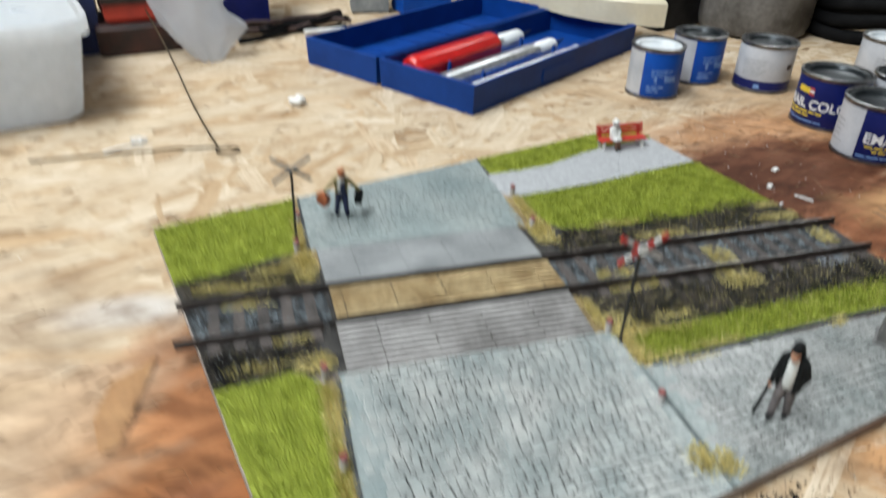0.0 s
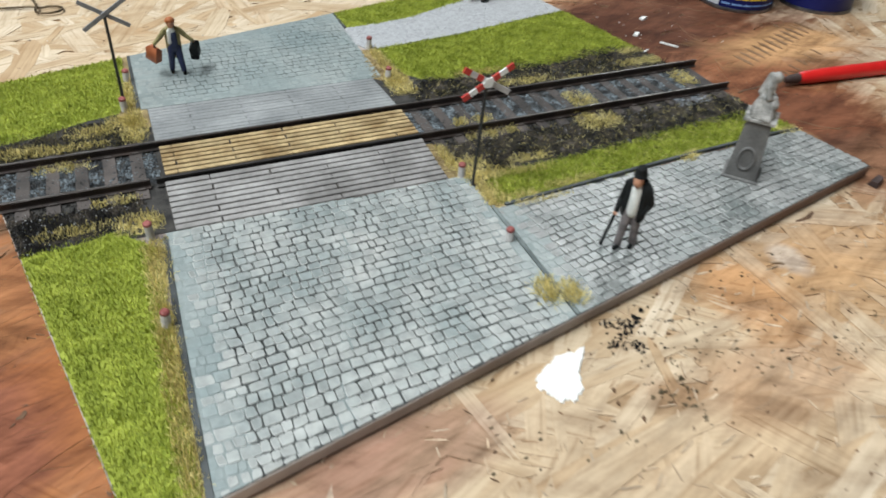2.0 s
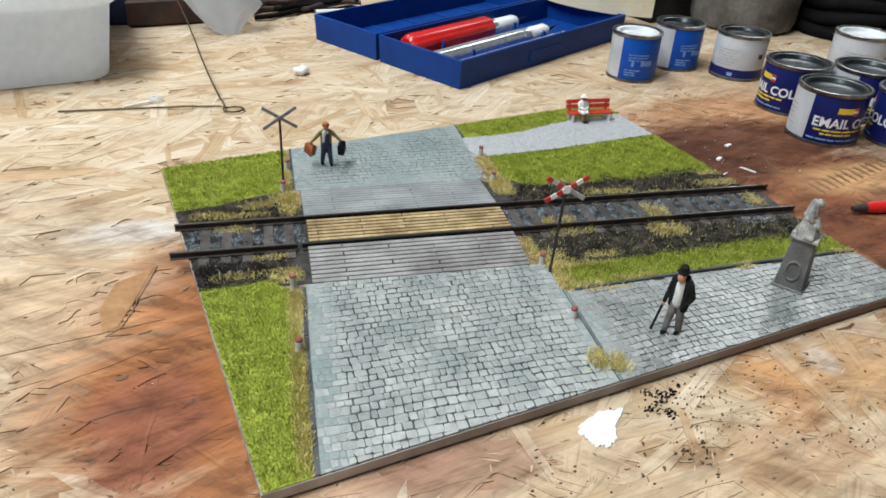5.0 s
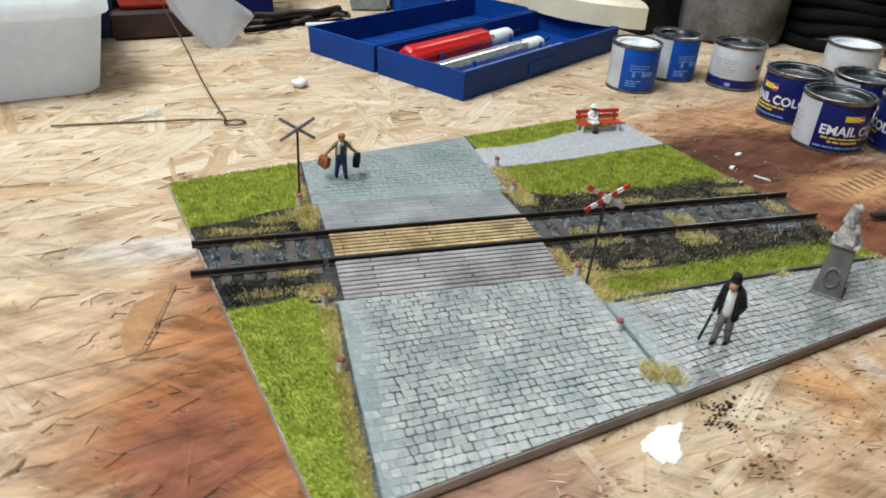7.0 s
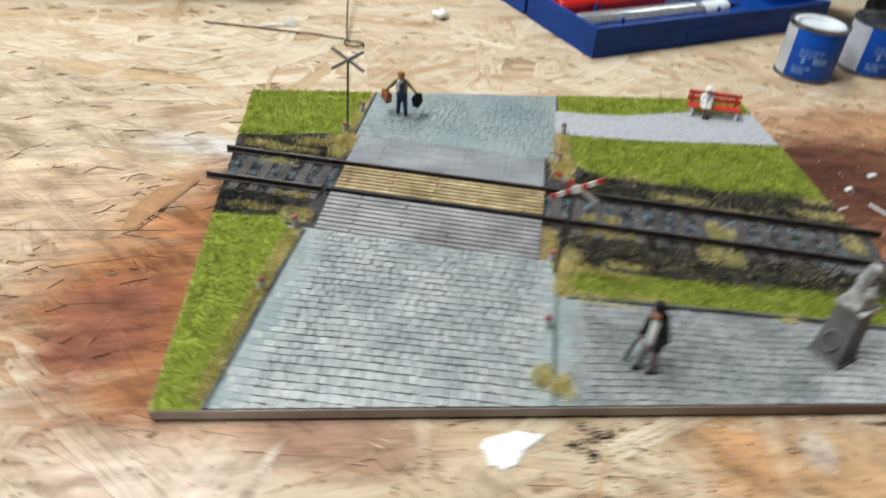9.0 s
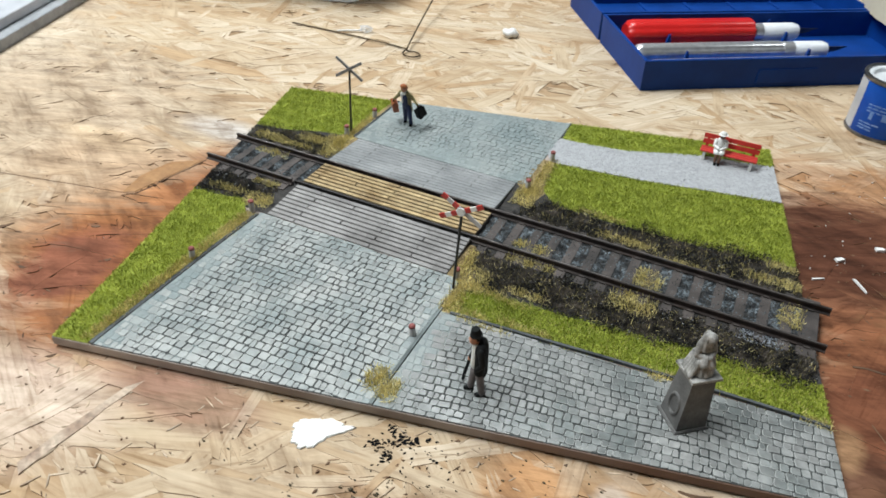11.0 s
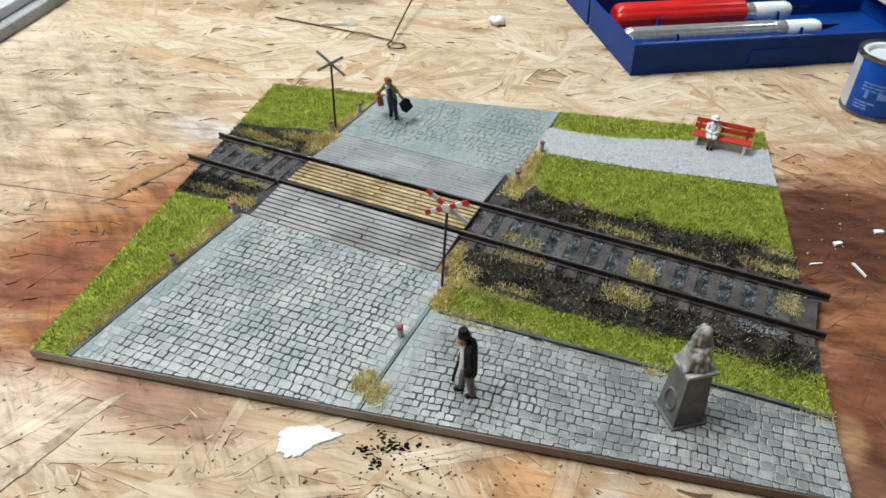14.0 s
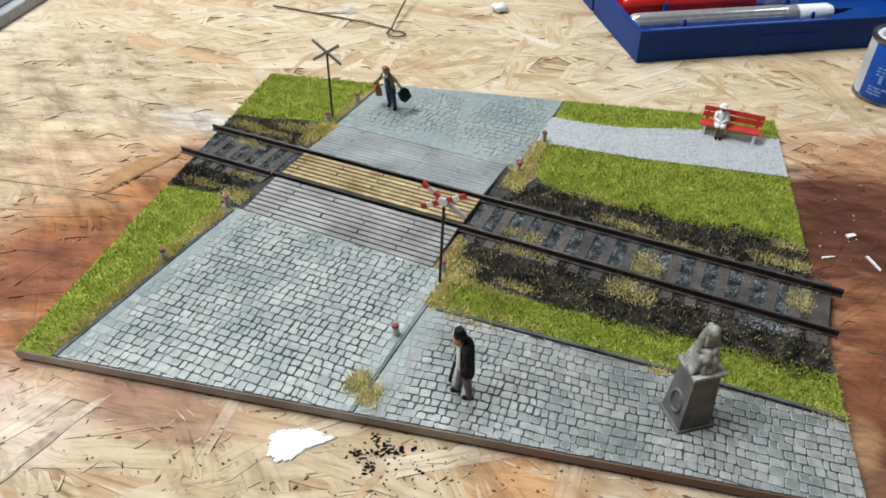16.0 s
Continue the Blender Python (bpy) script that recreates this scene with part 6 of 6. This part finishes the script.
def scrap(x, y, a, b, rz, h, label):
    ob = part("scrap", Shape().rings([[(-a, -b, 0), (a, -b * 0.8, 0), (a * 0.9, b, 0), (-a, b * 0.9, 0)], [(-a * 0.95, -b * 0.9, h), (a, -b * 0.7, h * 1.3), (a * 0.85, b * 0.9, h), (-a * 0.9, b * 0.85, h)]]), M_WHITE)
    ob.matrix_basis = pose(x * MM, y * MM, 0.15 * MM, 0, 0, rz) @ Matrix.Scale(0.78, 4)
    tagged(ob, label, "scrap", "plastic scraps")


scrap(118, 66.5, 1.9, 1.3, 20, 0.9, "small white plastic chip on the brown stain")
scrap(105.7, 53.6, 1.8, 1.2, 35, 0.9, "small white plastic chip beside the grass")
scrap(99.8, 39.4, 2.6, 0.45, 30, 0.6, "short white plastic strip beside the track")
scrap(112.2, 42.0, 4.6, 0.5, -56, 0.6, "long thin white plastic strip on the stain")
r1 = random.Random(31)
CR = Shape()
for k in range(80):
    x, y = (r1.uniform(92, 135), r1.uniform(36, 118)) if k < 34 else (r1.uniform(-180, 160), r1.uniform(-120, 200))
    q = r1.uniform(0.07, 0.22)
    CR.box(x - q, x + q, y - q * 0.7, y + q * 0.7, 0.1, 0.3 + q * 0.6)
tagged(part("crumbs", CR, M_WHITE), "tiny white plastic crumbs on the bench", "crumbs", kind="stuff")

# ---- white tub ----
leafy(M_TUB, 0.68)
TUB = thing("plastic_tub", -157, 183, 0, 15, "white plastic tub with rounded corners and foil inside", "tub")


def rounded(x0, x1, y0, y1, r, z):
    out = []
    for cx, cy, a0 in ((x1 - r, y0 + r, -90), (x1 - r, y1 - r, 0), (x0 + r, y1 - r, 90), (x0 + r, y0 + r, 180)):
        out += [(cx + r * math.cos(radians(a0 + 15 * k)), cy + r * math.sin(radians(a0 + 15 * k)), z) for k in range(7)]
    return out


def shell(steps):
    return Shape().rings([rounded(-150 - g, g, -g, 105 + g, r, z) for g, r, z in steps])


part("body", shell([(-2, 8, 0), (0.5, 11, 1.2), (1.2, 12, 3), (7.4, 14, 40), (6.2, 13, 40), (-1.2, 11, 4), (-3, 9, 2.2)]), M_TUB, TUB, smooth=50)
part("rim", shell([(7.3, 14, 37.6), (9.9, 17, 37.7), (10.2, 17, 38.4), (10.2, 17, 44.4), (9.8, 16, 45), (8.2, 15, 44.7), (7.5, 14, 40.5)]), M_TUB, TUB, "thick rolled rim", 50)
C0 = Shape()
n = 26
C0.add([(-145 + 140 * i / n, 5 + 95 * j / n, 37 + 7 * noise.noise(Vector((i * 0.35, j * 0.35, 1))) + 3 * noise.noise(Vector((i * 0.9, j * 0.9, 4)))) for j in range(n + 1) for i in range(n + 1)],
       [(j * (n + 1) + i, j * (n + 1) + i + 1, (j + 1) * (n + 1) + i + 1, (j + 1) * (n + 1) + i) for j in range(n) for i in range(n)])
part("foil", C0, M_FOIL, TUB, "crumpled clear foil")

# ---- grey sheet at the left ----
SL = thing("grey_sheet_stack", -270.6, 44.2, 0, 107, "stack of two grey boards lying on the bench", "boards")
part("lower_board", Shape().box(-120, 230, 0, 120, 0, 5.5, bev=0.4), M_SLATE, SL)
part("upper_board", Shape().box(-120, 230, 7, 125, 5.7, 10.5, bev=0.4), M_LABEL_WHITE, SL)

# ---- clutter at the back ----
def case_box(name, x, y, rz, w, d, h, mat, label, category, trim=None):
    base = thing(name, x, y, 0, rz, label, category)
    part("body", Shape().box(-w / 2, w / 2, -d / 2, d / 2, 0, h, bev=1.5), mat, base)
    part("lid", Shape().box(-w / 2 - 1, w / 2 + 1, -d / 2 - 1, d / 2 + 1, h, h + 8, bev=1.2), trim or mat, base)
    return base


M_PACKET = mottled("dusty_carton", (0.16, 0.18, 0.19), (0.34, 0.36, 0.37), 70, 0.7, grain=0.3)
case_box("storage_box", -186, 306, 8, 46, 46, 70, M_NAVY, "dark navy plastic storage box", "box")
RC = thing("red_case", -140, 305, 0, 12, "red plastic case with a dark base", "case")
part("base", Shape().box(-26, 20, -22, 22, 0, 17, bev=2), M_CASE_BASE, RC, "dark red-brown base")
part("body", Shape().box(-20, 19, -20, 20, 17, 66, bev=3), M_RED_CASE, RC)
part("ridge", Shape().box(-21, 20, -21.5, -19.5, 28, 33, bev=0.6), M_DARK_BROWN, RC)
case_box("storage_box", -86, 356, 5, 40, 34, 62, M_LABEL_NAVY, "blue plastic box at the back of the bench", "box", M_LABEL_NAVY)
case_box("carton", 6, 366, -6, 26, 20, 44, M_PACKET, "pale grey printed carton behind the knife case", "carton", M_PACKET)
case_box("storage_box", 42, 358, 8, 36, 24, 52, M_LABEL_BLUE, "bright blue plastic box behind the knife case", "box", M_LABEL_BLUE)
BG = Shape()
nu, nv = 28, 20
for j in range(nv + 1):
    for i in range(nu + 1):
        a, t = 2 * math.pi * i / nu, j / nv
        w = 4 + 22 * t ** 0.6 + 11 * math.exp(-((t - 0.32) / 0.12) ** 2) * max(0, math.cos(a))
        q = 1 + 0.28 * noise.noise(Vector((2.2 * math.cos(a), 2.2 * math.sin(a), 3 * t)))
        BG.v.append((w * q * math.cos(a) - 14 * t + 4, (3 + 7 * t) * q * math.sin(a) + 8 * t, 0.5 + 55 * t + 3 * noise.noise(Vector((i * 0.5, j * 0.4, 7)))))
for j in range(nv):
    for i in range(nu):
        k = j * (nu + 1) + i
        BG.f.append((k, k + 1, k + nu + 2, k + nu + 1))
        BG.m.append(0)
bag = part("plastic_bag", BG, M_BAG, smooth=45)
bag.matrix_basis = pose(-106 * MM, 262 * MM, 0, 0, 0, 5)
tagged(bag, "crumpled milky plastic bag standing on the bench", "plastic bag")
r2 = random.Random(77)
for k in range(7):
    pts = [(-88 + 9 * j + r2.uniform(-3, 3), 303 + 3.4 * j + 4 * k - 8 + r2.uniform(-5, 5), 1.6 + 1.2 * (k % 3) + r2.uniform(0, 2)) for j in range(9)]
    tagged(part("cable", Shape().tube(pts, 1.6, 7), M_DARK_BROWN if k % 2 else M_RUBBER, smooth=60), "thin dark cable lying at the back", "cable", "cables")
tagged(part("stick", Shape().tube([(-46, 309, 1.6), (-20, 312, 1.8)], 1.5, 8), M_WHITE), "short white plastic stick on the bench", "stick")
CH = Shape()
arc = [(187 + q * math.cos(radians(a)), 312 + q * math.sin(radians(a))) for q, sweep in ((83, range(176, 253, 4)), (50, range(248, 175, -4))) for a in sweep]
CH.prism(arc, 14.2, 30, bev=2.5)
tagged(part("cream_handle", CH, M_CREAM), "curved cream plastic handle resting on the knife case", "handle")
case_box("dark_block", 203, 302, 20, 56, 40, 46, M_CHARCOAL, "charcoal grey metal block behind the tins", "block", M_CHARCOAL)
JAR = thing("glass_jar", 252, 270, 0, 0, "dusty grey-brown glass jar behind the tins", "jar")
part("jar_body", Shape().lathe([(31, 0), (34.5, 2), (36, 8), (36, 70), (32, 80), (26, 86)], 36), M_JAR, JAR, smooth=40)
part("jar_lid", Shape().lathe([(23, 84), (24, 85), (24, 96), (22, 98)], 36), M_CHARCOAL, JAR, smooth=40)
for k in range(5):
    pts = [((44 - 2.2 * k) * math.cos(a) + 330, (40 - 2 * k) * math.sin(a) + 250, 5 + 8.5 * k + 2 * math.sin(3 * a + k)) for a in [2 * math.pi * j / 40 for j in range(41)]]
    tagged(part("cable_coil", Shape().tube(pts, 4.6, 8), M_RUBBER, smooth=60), "coiled thick black cable behind the tins", "cable coil", "coils")
case_box("tool_box", 350, 345, -8, 150, 70, 120, M_RUBBER, "black tool box at the back of the bench", "tool box")
case_box("tool_box", -30, 455, 2, 260, 50, 60, M_CHARCOAL, "long dark tool box at the back of the bench", "tool box")
